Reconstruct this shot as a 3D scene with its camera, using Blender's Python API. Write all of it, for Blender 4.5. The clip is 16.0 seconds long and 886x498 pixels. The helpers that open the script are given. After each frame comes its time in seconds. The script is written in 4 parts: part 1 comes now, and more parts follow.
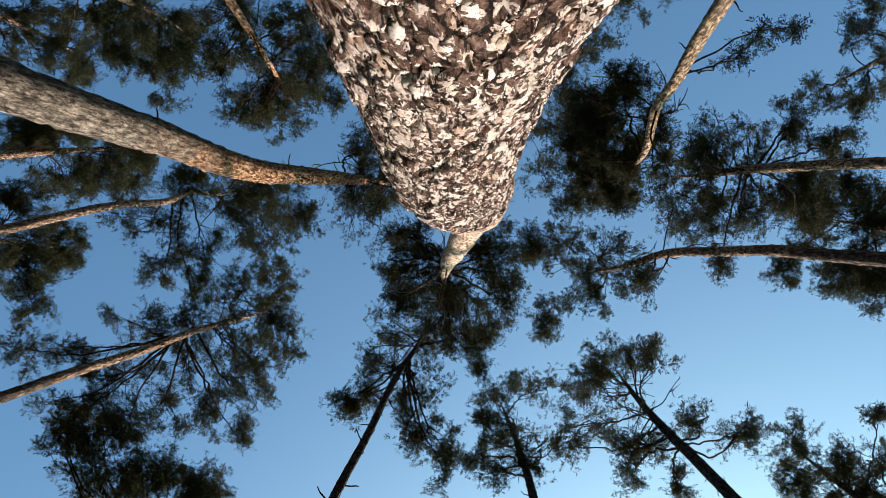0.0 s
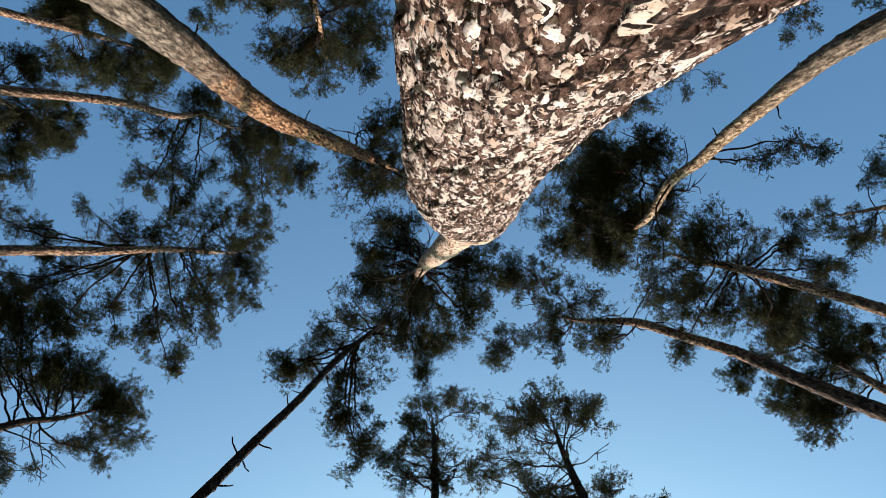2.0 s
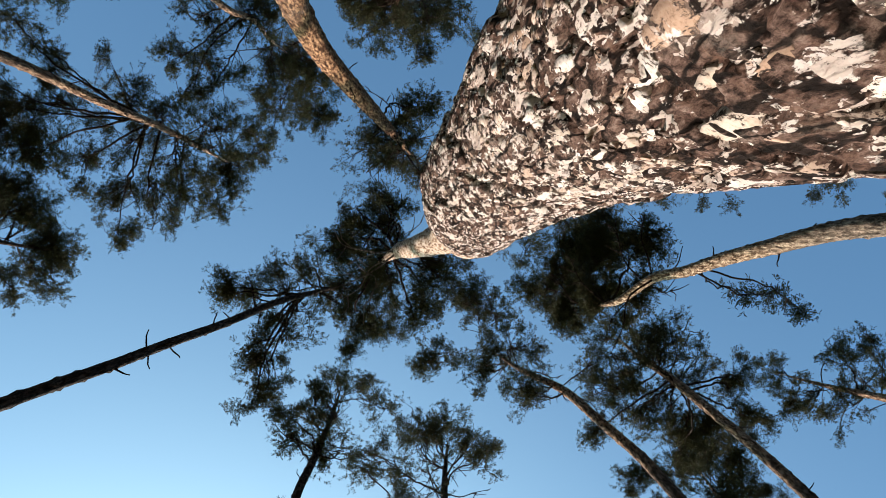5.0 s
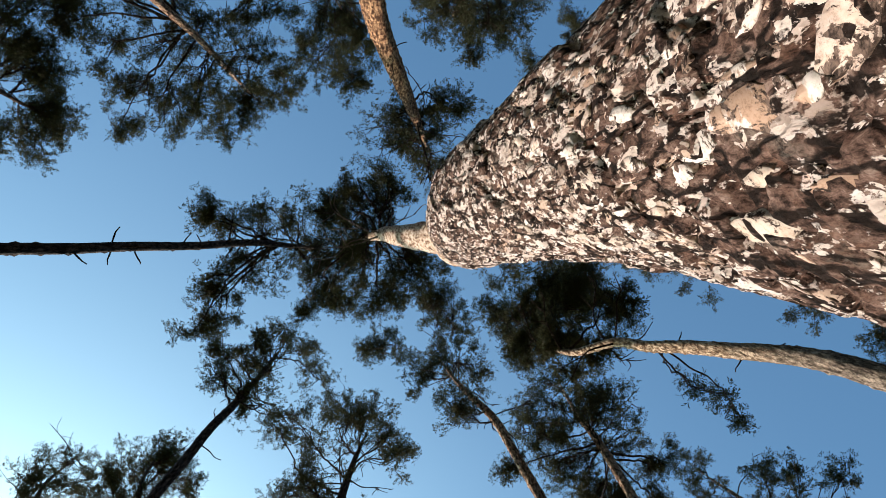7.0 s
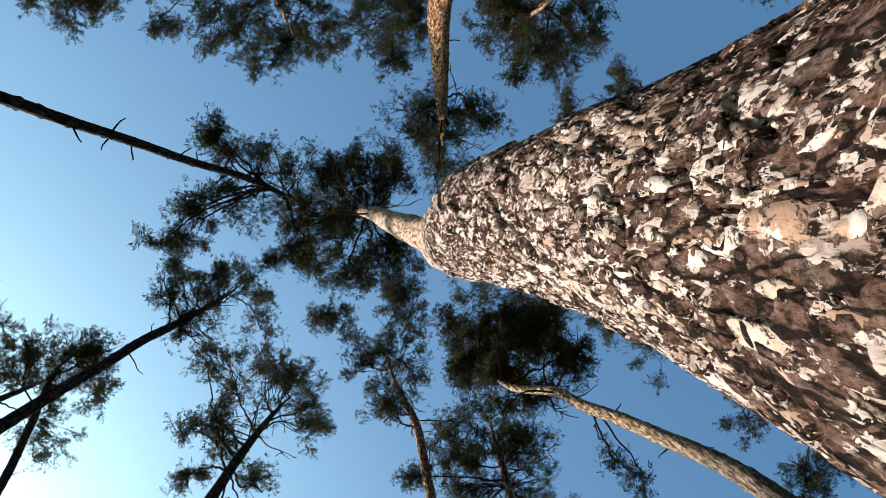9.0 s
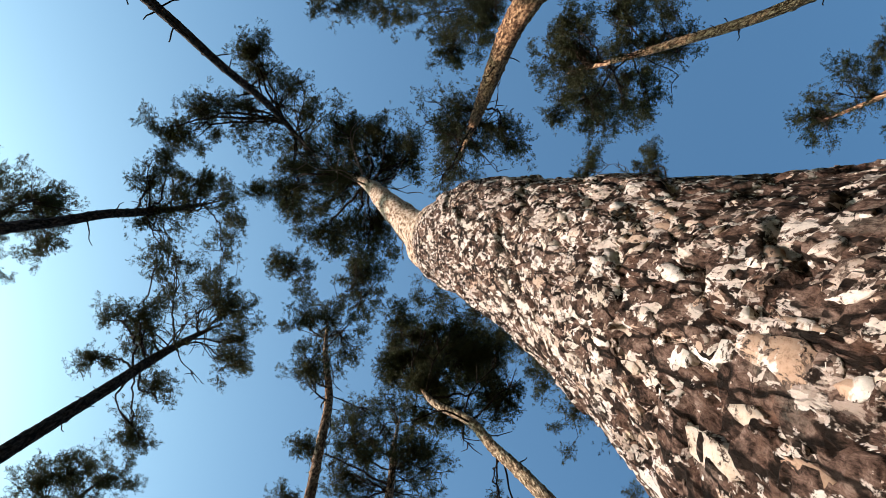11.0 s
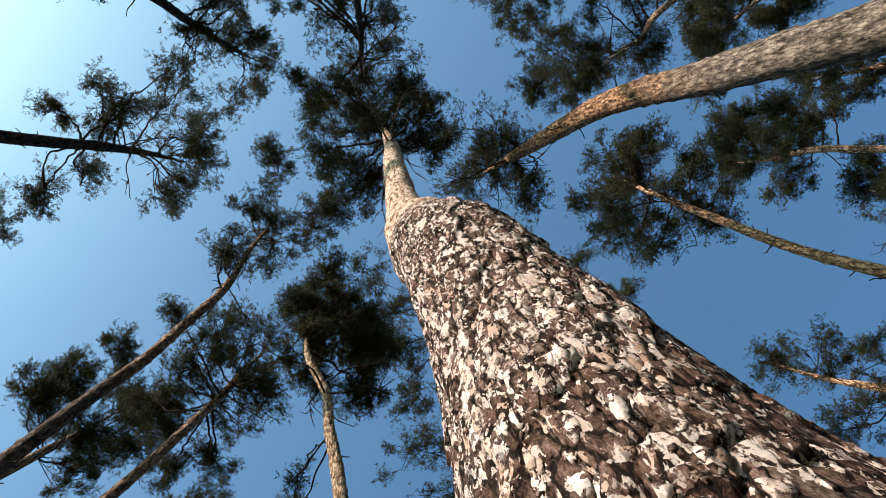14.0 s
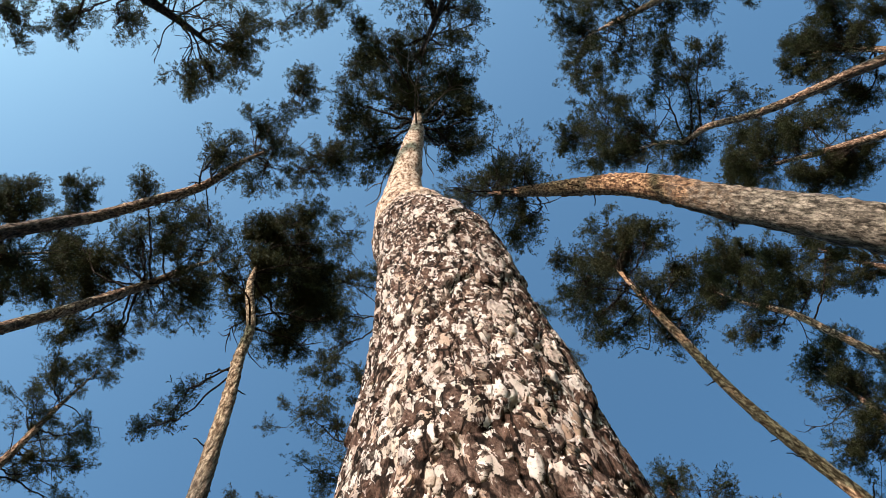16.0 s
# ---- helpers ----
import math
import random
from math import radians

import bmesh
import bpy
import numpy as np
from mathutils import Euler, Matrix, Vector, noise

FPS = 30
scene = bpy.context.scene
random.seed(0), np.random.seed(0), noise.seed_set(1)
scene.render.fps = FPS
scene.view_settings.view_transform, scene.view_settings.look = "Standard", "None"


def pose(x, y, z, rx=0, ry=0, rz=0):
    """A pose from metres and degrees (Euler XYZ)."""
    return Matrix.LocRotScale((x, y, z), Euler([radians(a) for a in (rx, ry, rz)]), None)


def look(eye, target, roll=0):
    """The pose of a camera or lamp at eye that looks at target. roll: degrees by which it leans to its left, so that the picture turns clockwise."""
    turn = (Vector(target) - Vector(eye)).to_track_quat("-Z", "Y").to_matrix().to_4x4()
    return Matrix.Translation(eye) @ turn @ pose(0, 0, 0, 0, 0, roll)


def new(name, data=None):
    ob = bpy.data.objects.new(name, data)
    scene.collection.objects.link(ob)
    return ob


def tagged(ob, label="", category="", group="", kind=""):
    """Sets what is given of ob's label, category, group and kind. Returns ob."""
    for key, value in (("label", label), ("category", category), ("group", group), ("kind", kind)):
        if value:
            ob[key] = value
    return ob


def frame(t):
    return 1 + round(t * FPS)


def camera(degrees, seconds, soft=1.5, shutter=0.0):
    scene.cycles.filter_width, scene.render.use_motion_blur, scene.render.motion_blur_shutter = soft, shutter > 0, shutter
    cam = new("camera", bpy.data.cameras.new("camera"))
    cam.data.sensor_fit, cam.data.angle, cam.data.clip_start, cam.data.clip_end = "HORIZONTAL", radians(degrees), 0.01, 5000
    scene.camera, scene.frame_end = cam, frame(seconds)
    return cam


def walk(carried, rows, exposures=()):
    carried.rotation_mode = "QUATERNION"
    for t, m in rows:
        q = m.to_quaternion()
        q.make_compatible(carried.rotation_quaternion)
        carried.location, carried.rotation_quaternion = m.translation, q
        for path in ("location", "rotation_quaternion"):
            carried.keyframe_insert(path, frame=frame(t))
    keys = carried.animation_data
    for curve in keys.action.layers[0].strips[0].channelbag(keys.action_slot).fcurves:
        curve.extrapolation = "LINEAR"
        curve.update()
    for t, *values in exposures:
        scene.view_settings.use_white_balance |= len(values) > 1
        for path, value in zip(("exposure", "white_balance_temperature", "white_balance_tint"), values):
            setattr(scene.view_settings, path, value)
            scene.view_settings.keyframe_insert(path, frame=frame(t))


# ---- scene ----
# ---- camera: turning slowly under a great pine, looking up its trunk ----
cam = camera(62.50, 16.0, soft=0.65)
walk(cam, [
    (0.0, pose(0.0010, 0.0045, 0.5829, 177.99, -1.78, -0.38)),
    (0.5, pose(-0.0051, 0.0047, 0.5872, 178.14, -1.53, -5.46)),
    (1.0, pose(-0.0096, 0.0103, 0.5782, 178.35, -1.34, -9.83)),
    (1.5, pose(-0.0185, 0.0118, 0.5755, 178.50, -1.06, -14.25)),
    (2.0, pose(-0.0248, 0.0123, 0.5819, 178.62, -0.79, -18.63)),
    (2.5, pose(-0.0295, 0.0132, 0.5890, 178.71, -0.53, -22.82)),
    (3.0, pose(-0.0335, 0.0157, 0.5859, 178.75, -0.31, -26.61)),
    (3.5, pose(-0.0395, 0.0209, 0.5809, 178.79, -0.04, -30.54)),
    (4.0, pose(-0.0444, 0.0249, 0.5805, 178.81, 0.23, -34.59)),
    (6.5, pose(-0.0646, 0.0419, 0.5905, 178.44, 1.39, -57.29)),
    (7.0, pose(-0.0674, 0.0486, 0.5891, 178.35, 1.66, -62.25)),
    (7.5, pose(-0.0696, 0.0549, 0.5870, 178.22, 1.89, -67.10)),
    (8.0, pose(-0.0717, 0.0621, 0.5850, 178.08, 2.12, -72.04)),
    (8.5, pose(-0.0743, 0.0698, 0.5820, 177.92, 2.41, -76.69)),
    (9.0, pose(-0.0759, 0.0778, 0.5791, 177.74, 2.64, -81.70)),
    (11.5, pose(-0.0675, 0.1136, 0.5966, 176.36, 3.49, -110.74)),
    (12.0, pose(-0.0640, 0.1222, 0.5995, 175.97, 3.61, -116.90)),
    (12.5, pose(-0.0577, 0.1291, 0.6021, 175.63, 3.65, -123.25)),
    (13.0, pose(-0.0515, 0.1374, 0.6035, 175.22, 3.69, -129.61)),
    (13.5, pose(-0.0433, 0.1406, 0.6086, 174.87, 3.63, -136.05)),
    (14.0, pose(-0.0370, 0.1437, 0.6142, 174.50, 3.55, -142.43)),
    (14.5, pose(-0.0278, 0.1489, 0.6148, 174.11, 3.45, -148.93)),
    (15.0, pose(-0.0217, 0.1456, 0.6275, 173.81, 3.26, -155.42)),
    (15.5, pose(-0.0152, 0.1469, 0.6286, 173.50, 3.07, -161.94)),
    (16.0, pose(-0.0094, 0.1440, 0.6370, 173.21, 2.84, -167.93)),
])

# ---- light: low warm sun and clear sky ----
SUN_AZ, SUN_EL = 24.0, 32.0      # degrees from +y towards +x, degrees over the horizon
world = bpy.data.worlds.new("sky")
scene.world = world
world.use_nodes = True
wn = world.node_tree.nodes
sky = wn.new("ShaderNodeTexSky")
sky.sky_type = 'NISHITA'
sky.sun_disc = False
sky.sun_elevation = radians(SUN_EL)
sky.sun_rotation = radians(SUN_AZ)
sky.air_density, sky.dust_density, sky.ozone_density = 1.0, 5.0, 2.0
wn["Background"].inputs["Strength"].default_value = 0.110
haze = wn.new("ShaderNodeMix")
haze.data_type, haze.blend_type = 'RGBA', 'MULTIPLY'
haze.inputs["Factor"].default_value = 1.0
haze.inputs["B"].default_value = (0.64, 1.03, 1.14, 1)      # clear cyan-blue spring air
world.node_tree.links.new(sky.outputs[0], haze.inputs["A"])
world.node_tree.links.new(haze.outputs["Result"], wn["Background"].inputs["Color"])
sun_data = bpy.data.lights.new("sun", "SUN")
sun_data.energy, sun_data.angle, sun_data.color = 5.0, radians(0.53), (1.0, 0.85, 0.775)
sun = new("sun", sun_data)
sun_way = Vector((math.sin(radians(SUN_AZ)) * math.cos(radians(SUN_EL)), math.cos(radians(SUN_AZ)) * math.cos(radians(SUN_EL)), math.sin(radians(SUN_EL))))
sun.matrix_world = look(sun_way * 60, (0, 0, 0))
scene.view_settings.exposure = 0.95


# ---- materials ----
class Mat:
    """A small node builder."""
    def __init__(self, name, rough=0.85):
        self.m = bpy.data.materials.new(name)
        self.m.use_nodes = True
        self.t = self.m.node_tree
        self.b = self.t.nodes["Principled BSDF"]
        self.b.inputs["Roughness"].default_value = rough
        self.b.inputs["Specular IOR Level"].default_value = 0.03
        self.co = self.t.nodes.new("ShaderNodeTexCoord").outputs["Object"]

    def link(self, a, b):
        self.t.links.new(a, b)

    def scaled(self, sx, sy, sz):
        n = self.t.nodes.new("ShaderNodeMapping")
        n.inputs["Scale"].default_value = (sx, sy, sz)
        self.link(self.co, n.inputs["Vector"])
        return n.outputs["Vector"]

    def noise(self, scale, detail=5.0, rough=0.6, vec=None, dist=0.0):
        n = self.t.nodes.new("ShaderNodeTexNoise")
        n.inputs["Scale"].default_value, n.inputs["Detail"].default_value = scale, detail
        n.inputs["Roughness"].default_value, n.inputs["Distortion"].default_value = rough, dist
        self.link(vec or self.co, n.inputs["Vector"])
        return n.outputs["Fac"]

    def voronoi(self, scale, vec=None, feature='F1', out="Distance"):
        n = self.t.nodes.new("ShaderNodeTexVoronoi")
        n.feature = feature
        n.inputs["Scale"].default_value = scale
        self.link(vec or self.co, n.inputs["Vector"])
        return n.outputs[out]

    def warp(self, vec, scale, amount):
        """vec bent by a noise, so that cells lose their straight sides."""
        n = self.t.nodes.new("ShaderNodeTexNoise")
        n.inputs["Scale"].default_value, n.inputs["Detail"].default_value = scale, 3.0
        self.link(vec, n.inputs["Vector"])
        a = self.t.nodes.new("ShaderNodeVectorMath")
        a.operation = 'MULTIPLY_ADD'
        a.inputs[1].default_value = (amount,) * 3
        self.link(n.outputs["Color"], a.inputs[0])
        self.link(vec, a.inputs[2])
        return a.outputs[0]

    def ramp(self, fac, stops):
        n = self.t.nodes.new("ShaderNodeValToRGB")
        e = n.color_ramp.elements
        while len(e) < len(stops):
            e.new(0.5)
        for x, (p, c) in zip(e, stops):
            x.position, x.color = p, (*c, 1) if len(c) == 3 else c
        self.link(fac, n.inputs["Fac"])
        return n.outputs["Color"]

    def step(self, fac, a, b):
        n = self.t.nodes.new("ShaderNodeMapRange")
        n.interpolation_type = 'SMOOTHSTEP'
        n.inputs["From Min"].default_value, n.inputs["From Max"].default_value = a, b
        self.link(fac, n.inputs["Value"])
        return n.outputs["Result"]

    def mix(self, fac, a, b, kind='MIX'):
        n = self.t.nodes.new("ShaderNodeMix")
        n.data_type, n.blend_type = 'RGBA', kind
        for v, s in ((fac, n.inputs["Factor"]), (a, n.inputs["A"]), (b, n.inputs["B"])):
            if isinstance(v, (int, float)):
                s.default_value = v
            elif isinstance(v, tuple):
                s.default_value = (*v, 1)
            else:
                self.link(v, s)
        return n.outputs["Result"]

    def math(self, op, a, b=0.0):
        n = self.t.nodes.new("ShaderNodeMath")
        n.operation = op
        for v, s in ((a, n.inputs[0]), (b, n.inputs[1])):
            if isinstance(v, (int, float)):
                s.default_value = v
            else:
                self.link(v, s)
        return n.outputs[0]

    def height(self):
        n = self.t.nodes.new("ShaderNodeSeparateXYZ")
        self.link(self.co, n.inputs[0])
        return n.outputs["Z"]

    def random(self):
        return self.t.nodes.new("ShaderNodeObjectInfo").outputs["Random"]

    def island(self):
        return self.t.nodes.new("ShaderNodeNewGeometry").outputs["Random Per Island"]

    def bump(self, fac, strength, distance):
        n = self.t.nodes.new("ShaderNodeBump")
        n.inputs["Strength"].default_value, n.inputs["Distance"].default_value = strength, distance
        self.link(fac, n.inputs["Height"])
        self.link(n.outputs["Normal"], self.b.inputs["Normal"])

    def color(self, c):
        self.link(c, self.b.inputs["Base Color"])
        return self.m


def great_bark():
    """Furrowed brown bark with ragged pale flakes of three sizes, papery and orange high up."""
    k = Mat("great_pine_bark", 0.9)
    long = k.scaled(1, 1, 0.4)
    bent = k.warp(k.warp(long, 16, 0.04), 70, 0.012)
    grain = k.noise(75, 9, 0.74, bent)
    base = k.ramp(grain, ((0.38, (0.013, 0.008, 0.006)), (0.45, (0.064, 0.038, 0.029)), (0.53, (0.160, 0.096, 0.074)), (0.65, (0.31, 0.215, 0.175))))
    rust = k.step(k.noise(14, 4, 0.5), 0.50, 0.66)
    base = k.mix(k.math('MULTIPLY', rust, 0.5), base, k.mix(k.step(k.noise(120, 7, 0.7, long), 0.38, 0.62), (0.035, 0.018, 0.013), (0.23, 0.12, 0.08)))
    grey = k.step(k.noise(19, 4, 0.5, long), 0.56, 0.68)
    base = k.mix(k.math('MULTIPLY', grey, 0.35), base, k.mix(k.step(k.noise(150, 6, 0.7, long), 0.38, 0.62), (0.05, 0.044, 0.038), (0.29, 0.255, 0.215)))
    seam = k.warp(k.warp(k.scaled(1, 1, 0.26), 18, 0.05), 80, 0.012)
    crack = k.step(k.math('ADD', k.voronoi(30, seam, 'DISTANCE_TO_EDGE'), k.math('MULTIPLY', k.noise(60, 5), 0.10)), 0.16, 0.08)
    # recess shade and dirt of the cracks painted near black into the colour
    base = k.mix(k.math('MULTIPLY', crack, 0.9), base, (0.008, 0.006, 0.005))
    fine = k.ramp(k.noise(300, 6, 0.7, long), ((0.36, (0.25, 0.22, 0.20)), (0.5, (0.9, 0.88, 0.86)), (0.64, (1, 1, 1))))
    base = k.mix(0.75, base, fine, 'MULTIPLY')
    lift = k.math('MULTIPLY', crack, -0.8)
    low = k.step(k.math('ADD', k.noise(34, 5, 0.6, long), k.math('MULTIPLY', k.step(k.height(), 1.1, 1.7), 0.26)), 0.50, 0.535)
    for size, least, tall, seed in ((125, 0.685, 0.42, 0.31), (72, 0.705, 0.38, 0.0), (38, 0.775, 0.34, 0.73)):
        cell = k.warp(k.warp(k.scaled(1, 1, tall), 24, 0.045), 105, 0.022)
        move = k.t.nodes.new("ShaderNodeVectorMath")
        move.inputs[1].default_value = (seed, seed * 2, seed * 3)
        k.link(cell, move.inputs[0])
        cell = move.outputs[0]
        tint = k.voronoi(size, cell, 'F1', "Color")
        edge = k.math('ADD', k.voronoi(size, cell, 'DISTANCE_TO_EDGE'), k.math('MULTIPLY', k.math('SUBTRACT', k.noise(size * 2.4, 8, 0.78, long), 0.5), 0.85))
        on = k.math('MULTIPLY', k.step(tint, least, least + 0.02), k.step(edge, 0.05, 0.08))
        on = k.math('MULTIPLY', k.math('MULTIPLY', on, low), k.step(k.noise(170, 7, 0.75, long), 0.36, 0.42))
        pale = k.ramp(tint, ((least, (0.52, 0.38, 0.31)), (least + 0.04, (0.68, 0.56, 0.495)), (least + 0.12, (0.76, 0.655, 0.595)), (least + 0.2, (0.56, 0.40, 0.31))))
        pale = k.mix(0.4, pale, k.ramp(k.noise(210, 7, 0.72, long), ((0.34, (0.35, 0.28, 0.24)), (0.47, (0.9, 0.87, 0.84)), (0.58, (1, 1, 1)))), 'MULTIPLY')
        base = k.mix(on, base, pale)
        lift = k.math('ADD', lift, k.math('MULTIPLY', on, 0.5))
    groove = k.step(k.noise(58, 7, 0.72, k.warp(k.scaled(1, 1, 0.13), 20, 0.03)), 0.445, 0.385)
    base = k.mix(k.math('MULTIPLY', groove, 0.6), base, (0.016, 0.010, 0.008))
    lift = k.math('SUBTRACT', lift, k.math('MULTIPLY', groove, 0.6))
    # upper bark: thin, papery, orange to cream
    fleck = k.noise(42, 8, 0.75, k.scaled(1, 1, 0.16))
    upper = k.ramp(fleck, ((0.40, (0.06, 0.032, 0.022)), (0.46, (0.32, 0.19, 0.125)), (0.52, (0.58, 0.43, 0.32)), (0.62, (0.70, 0.58, 0.48))))
    edge = k.math('ADD', k.height(), k.math('MULTIPLY', k.noise(5, 5, 0.65), 1.2))
    c = k.mix(k.step(edge, 3.55, 3.95), base, upper)
    k.bump(k.math('ADD', k.noise(110, 10, 0.85, long), lift), 0.9, 0.006)
    return k.color(c)


def flake_bark(name, single, one=None):
    k = Mat(name, 0.8)
    r = k.random() if single else k.island()
    tone = k.mix(r, one, tuple(v * 0.8 for v in one)) if one else k.ramp(r, ((0.0, (0.13, 0.09, 0.07)), (0.12, (0.34, 0.26, 0.21)), (0.3, (0.58, 0.46, 0.40)), (0.62, (0.70, 0.59, 0.53)), (0.76, (0.50, 0.335, 0.25)), (0.86, (0.64, 0.53, 0.47)), (1.0, (0.30, 0.21, 0.165))))
    warm = k.step(k.noise(28, 5, 0.6), 0.50, 0.58)
    tone = k.mix(k.math('MULTIPLY', warm, 0.85 if one and one[0] < 0.45 else 0.4), tone, (0.62, 0.55, 0.50) if one and one[0] < 0.45 else (0.47, 0.32, 0.23))
    fine = k.ramp(k.noise(190, 8, 0.75, k.scaled(1, 1, 0.6)), ((0.34, (0.30, 0.23, 0.19)), (0.46, (0.88, 0.85, 0.82)), (0.58, (1, 1, 1))))
    tone = k.mix(0.7, tone, fine, 'MULTIPLY')
    # where the flake has worn away, the brown bark shows
    whole = k.step(k.noise(66, 8, 0.7, k.warp(k.warp(k.scaled(1, 1, 0.5), 30, 0.03), 110, 0.01)), *((0.445, 0.475) if one else (0.475, 0.505)))
    c = k.mix(whole, k.mix(k.step(k.noise(130, 7, 0.7), 0.38, 0.62), (0.02, 0.013, 0.010), (0.15, 0.10, 0.078)), tone)
    k.bump(k.math('ADD', k.noise(200, 8, 0.75), whole), 0.7, 0.003)
    return k.color(c)


def stem_bark(name, low, mid, high, change):
    """Bark of a pine stem: furrowed below, thin and flaky above the height of the change."""
    k = Mat(name, 0.88)
    long = k.scaled(1, 1, 0.22)
    n1 = k.noise(40, 9, 0.75, long)
    lower = k.ramp(n1, ((0.40, tuple(v * 0.15 for v in low)), (0.5, low), (0.60, tuple(min(0.8, v * 2.1) for v in low))))
    upper = k.ramp(k.noise(40, 9, 0.78, k.scaled(1, 1, 0.25)), ((0.41, tuple(v * 0.25 for v in mid)), (0.475, mid), (0.545, high), (0.67, tuple(min(0.85, v * 1.35) for v in high))))
    worn = k.step(k.noise(9, 5, 0.7, k.scaled(1, 1, 0.5)), 0.50, 0.62)
    lower = k.mix(k.math('MULTIPLY', worn, 0.4), lower, tuple(v * 0.3 for v in low))
    upper = k.mix(k.math('MULTIPLY', worn, 0.5), upper, mid)
    scale = k.step(k.voronoi(30, k.warp(k.scaled(1, 1, 0.35), 14, 0.06), 'DISTANCE_TO_EDGE'), 0.10, 0.02)
    lower = k.mix(k.math('MULTIPLY', scale, 0.3), lower, tuple(v * 0.12 for v in low))
    blot = k.step(k.noise(26, 7, 0.72, k.scaled(1, 1, 0.4)), 0.51, 0.56)
    lower = k.mix(k.math('MULTIPLY', blot, 0.6), lower, tuple(v * 0.15 for v in low))
    upper = k.mix(k.math('MULTIPLY', blot, 0.6), upper, tuple(v * 0.5 for v in mid))
    edge = k.math('ADD', k.height(), k.math('MULTIPLY', k.noise(2.2, 6, 0.7), 3.0))
    c = k.mix(k.step(edge, change + 0.6, change + 2.4), lower, upper)
    k.bump(k.math('ADD', n1, k.voronoi(26, k.warp(long, 12, 0.05))), 1.0, 0.035)
    return k.color(c)


def needle_mat(name, dark, light):
    k = Mat(name, 0.55)
    c = k.mix(k.island(), dark, light)
    c = k.mix(k.step(k.noise(0.9, 3), 0.45, 0.65), c, (0.036, 0.039, 0.016))
    k.b.inputs["Subsurface Weight"].default_value = 0.0
    k.color(c)
    tr = k.t.nodes.new("ShaderNodeBsdfTranslucent")
    k.link(c, tr.inputs["Color"])
    mx = k.t.nodes.new("ShaderNodeMixShader")
    mx.inputs[0].default_value = 0.18
    out = k.t.nodes["Material Output"]
    k.link(k.b.outputs[0], mx.inputs[1])
    k.link(tr.outputs[0], mx.inputs[2])
    k.link(mx.outputs[0], out.inputs["Surface"])
    return k.m


def floor_mat():
    k = Mat("needle_litter", 0.95)
    c = k.ramp(k.noise(7, 9, 0.75), ((0.3, (0.035, 0.025, 0.014)), (0.5, (0.12, 0.08, 0.045)), (0.62, (0.10, 0.11, 0.035)), (0.75, (0.20, 0.15, 0.09))))
    c = k.mix(k.step(k.noise(0.35, 4), 0.45, 0.62), c, (0.06, 0.085, 0.025))
    k.bump(k.noise(40, 8, 0.8), 0.8, 0.04)
    return k.color(c)


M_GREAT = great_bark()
M_FLAKE, M_FLAKES = flake_bark("bark_flake", True), flake_bark("bark_flakes", False)
M_TONE = {"white": flake_bark("white_flake", True, (0.72, 0.62, 0.56)), "cream": flake_bark("cream_flake", True, (0.56, 0.455, 0.38)),
          "orange": flake_bark("orange_flake", True, (0.40, 0.26, 0.185)), "tan": flake_bark("tan_flake", True, (0.33, 0.22, 0.16))}
M_BARK = {
    "lichen": stem_bark("lichen_grey_bark", (0.20, 0.160, 0.125), (0.13, 0.062, 0.034), (0.50, 0.29, 0.16), 5.4),
    "brown": stem_bark("grey_brown_bark", (0.125, 0.088, 0.067), (0.12, 0.066, 0.042), (0.52, 0.335, 0.22), 8.2),
    "orange": stem_bark("orange_pine_bark", (0.30, 0.175, 0.115), (0.20, 0.100, 0.055), (0.64, 0.40, 0.24), 4.0),
    "yellow": stem_bark("yellow_pine_bark", (0.22, 0.17, 0.13), (0.20, 0.125, 0.075), (0.60, 0.45, 0.31), 6.0),
    # darker copy: the shade of backlit stems is put into the bark colour
    "dark": stem_bark("shade_toned_pine_bark", (0.055, 0.041, 0.034), (0.042, 0.028, 0.021), (0.10, 0.064, 0.043), 11.0),
}
# near black: dark bark with the backlit shade put into its tone
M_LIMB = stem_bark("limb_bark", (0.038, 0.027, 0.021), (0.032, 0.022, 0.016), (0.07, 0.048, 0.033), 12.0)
M_DEAD = stem_bark("dead_wood", (0.12, 0.095, 0.078), (0.11, 0.085, 0.068), (0.20, 0.16, 0.125), 10.0)
M_NEEDLE = needle_mat("pine_needles", (0.012, 0.015, 0.008), (0.098, 0.096, 0.046))
M_FLOOR = floor_mat()


# ---- mesh helpers ----
def mesh_of(name, verts, faces, material, smooth=True):
    """verts: an (n, 3) array, faces: an (m, k) array of one corner count."""
    me = bpy.data.meshes.new(name)
    verts, faces = np.asarray(verts, np.float32), np.asarray(faces, np.int32)
    me.vertices.add(len(verts))
    me.vertices.foreach_set("co", verts.ravel())
    me.loops.add(faces.size)
    me.loops.foreach_set("vertex_index", faces.ravel())
    me.polygons.add(len(faces))
    me.polygons.foreach_set("loop_start", np.arange(0, faces.size, faces.shape[1], dtype=np.int32))
    me.update(calc_edges=True)
    me.polygons.foreach_set("use_smooth", np.broadcast_to(smooth, len(faces)).copy())
    me.materials.append(material)
    return me


def part(name, me, parent, label="", kind=""):
    ob = new(name, me)
    ob.parent = parent
    ob.matrix_parent_inverse = parent.matrix_basis.inverted() if parent.parent is None else Matrix.Identity(4)
    return tagged(ob, label=label, kind=kind)


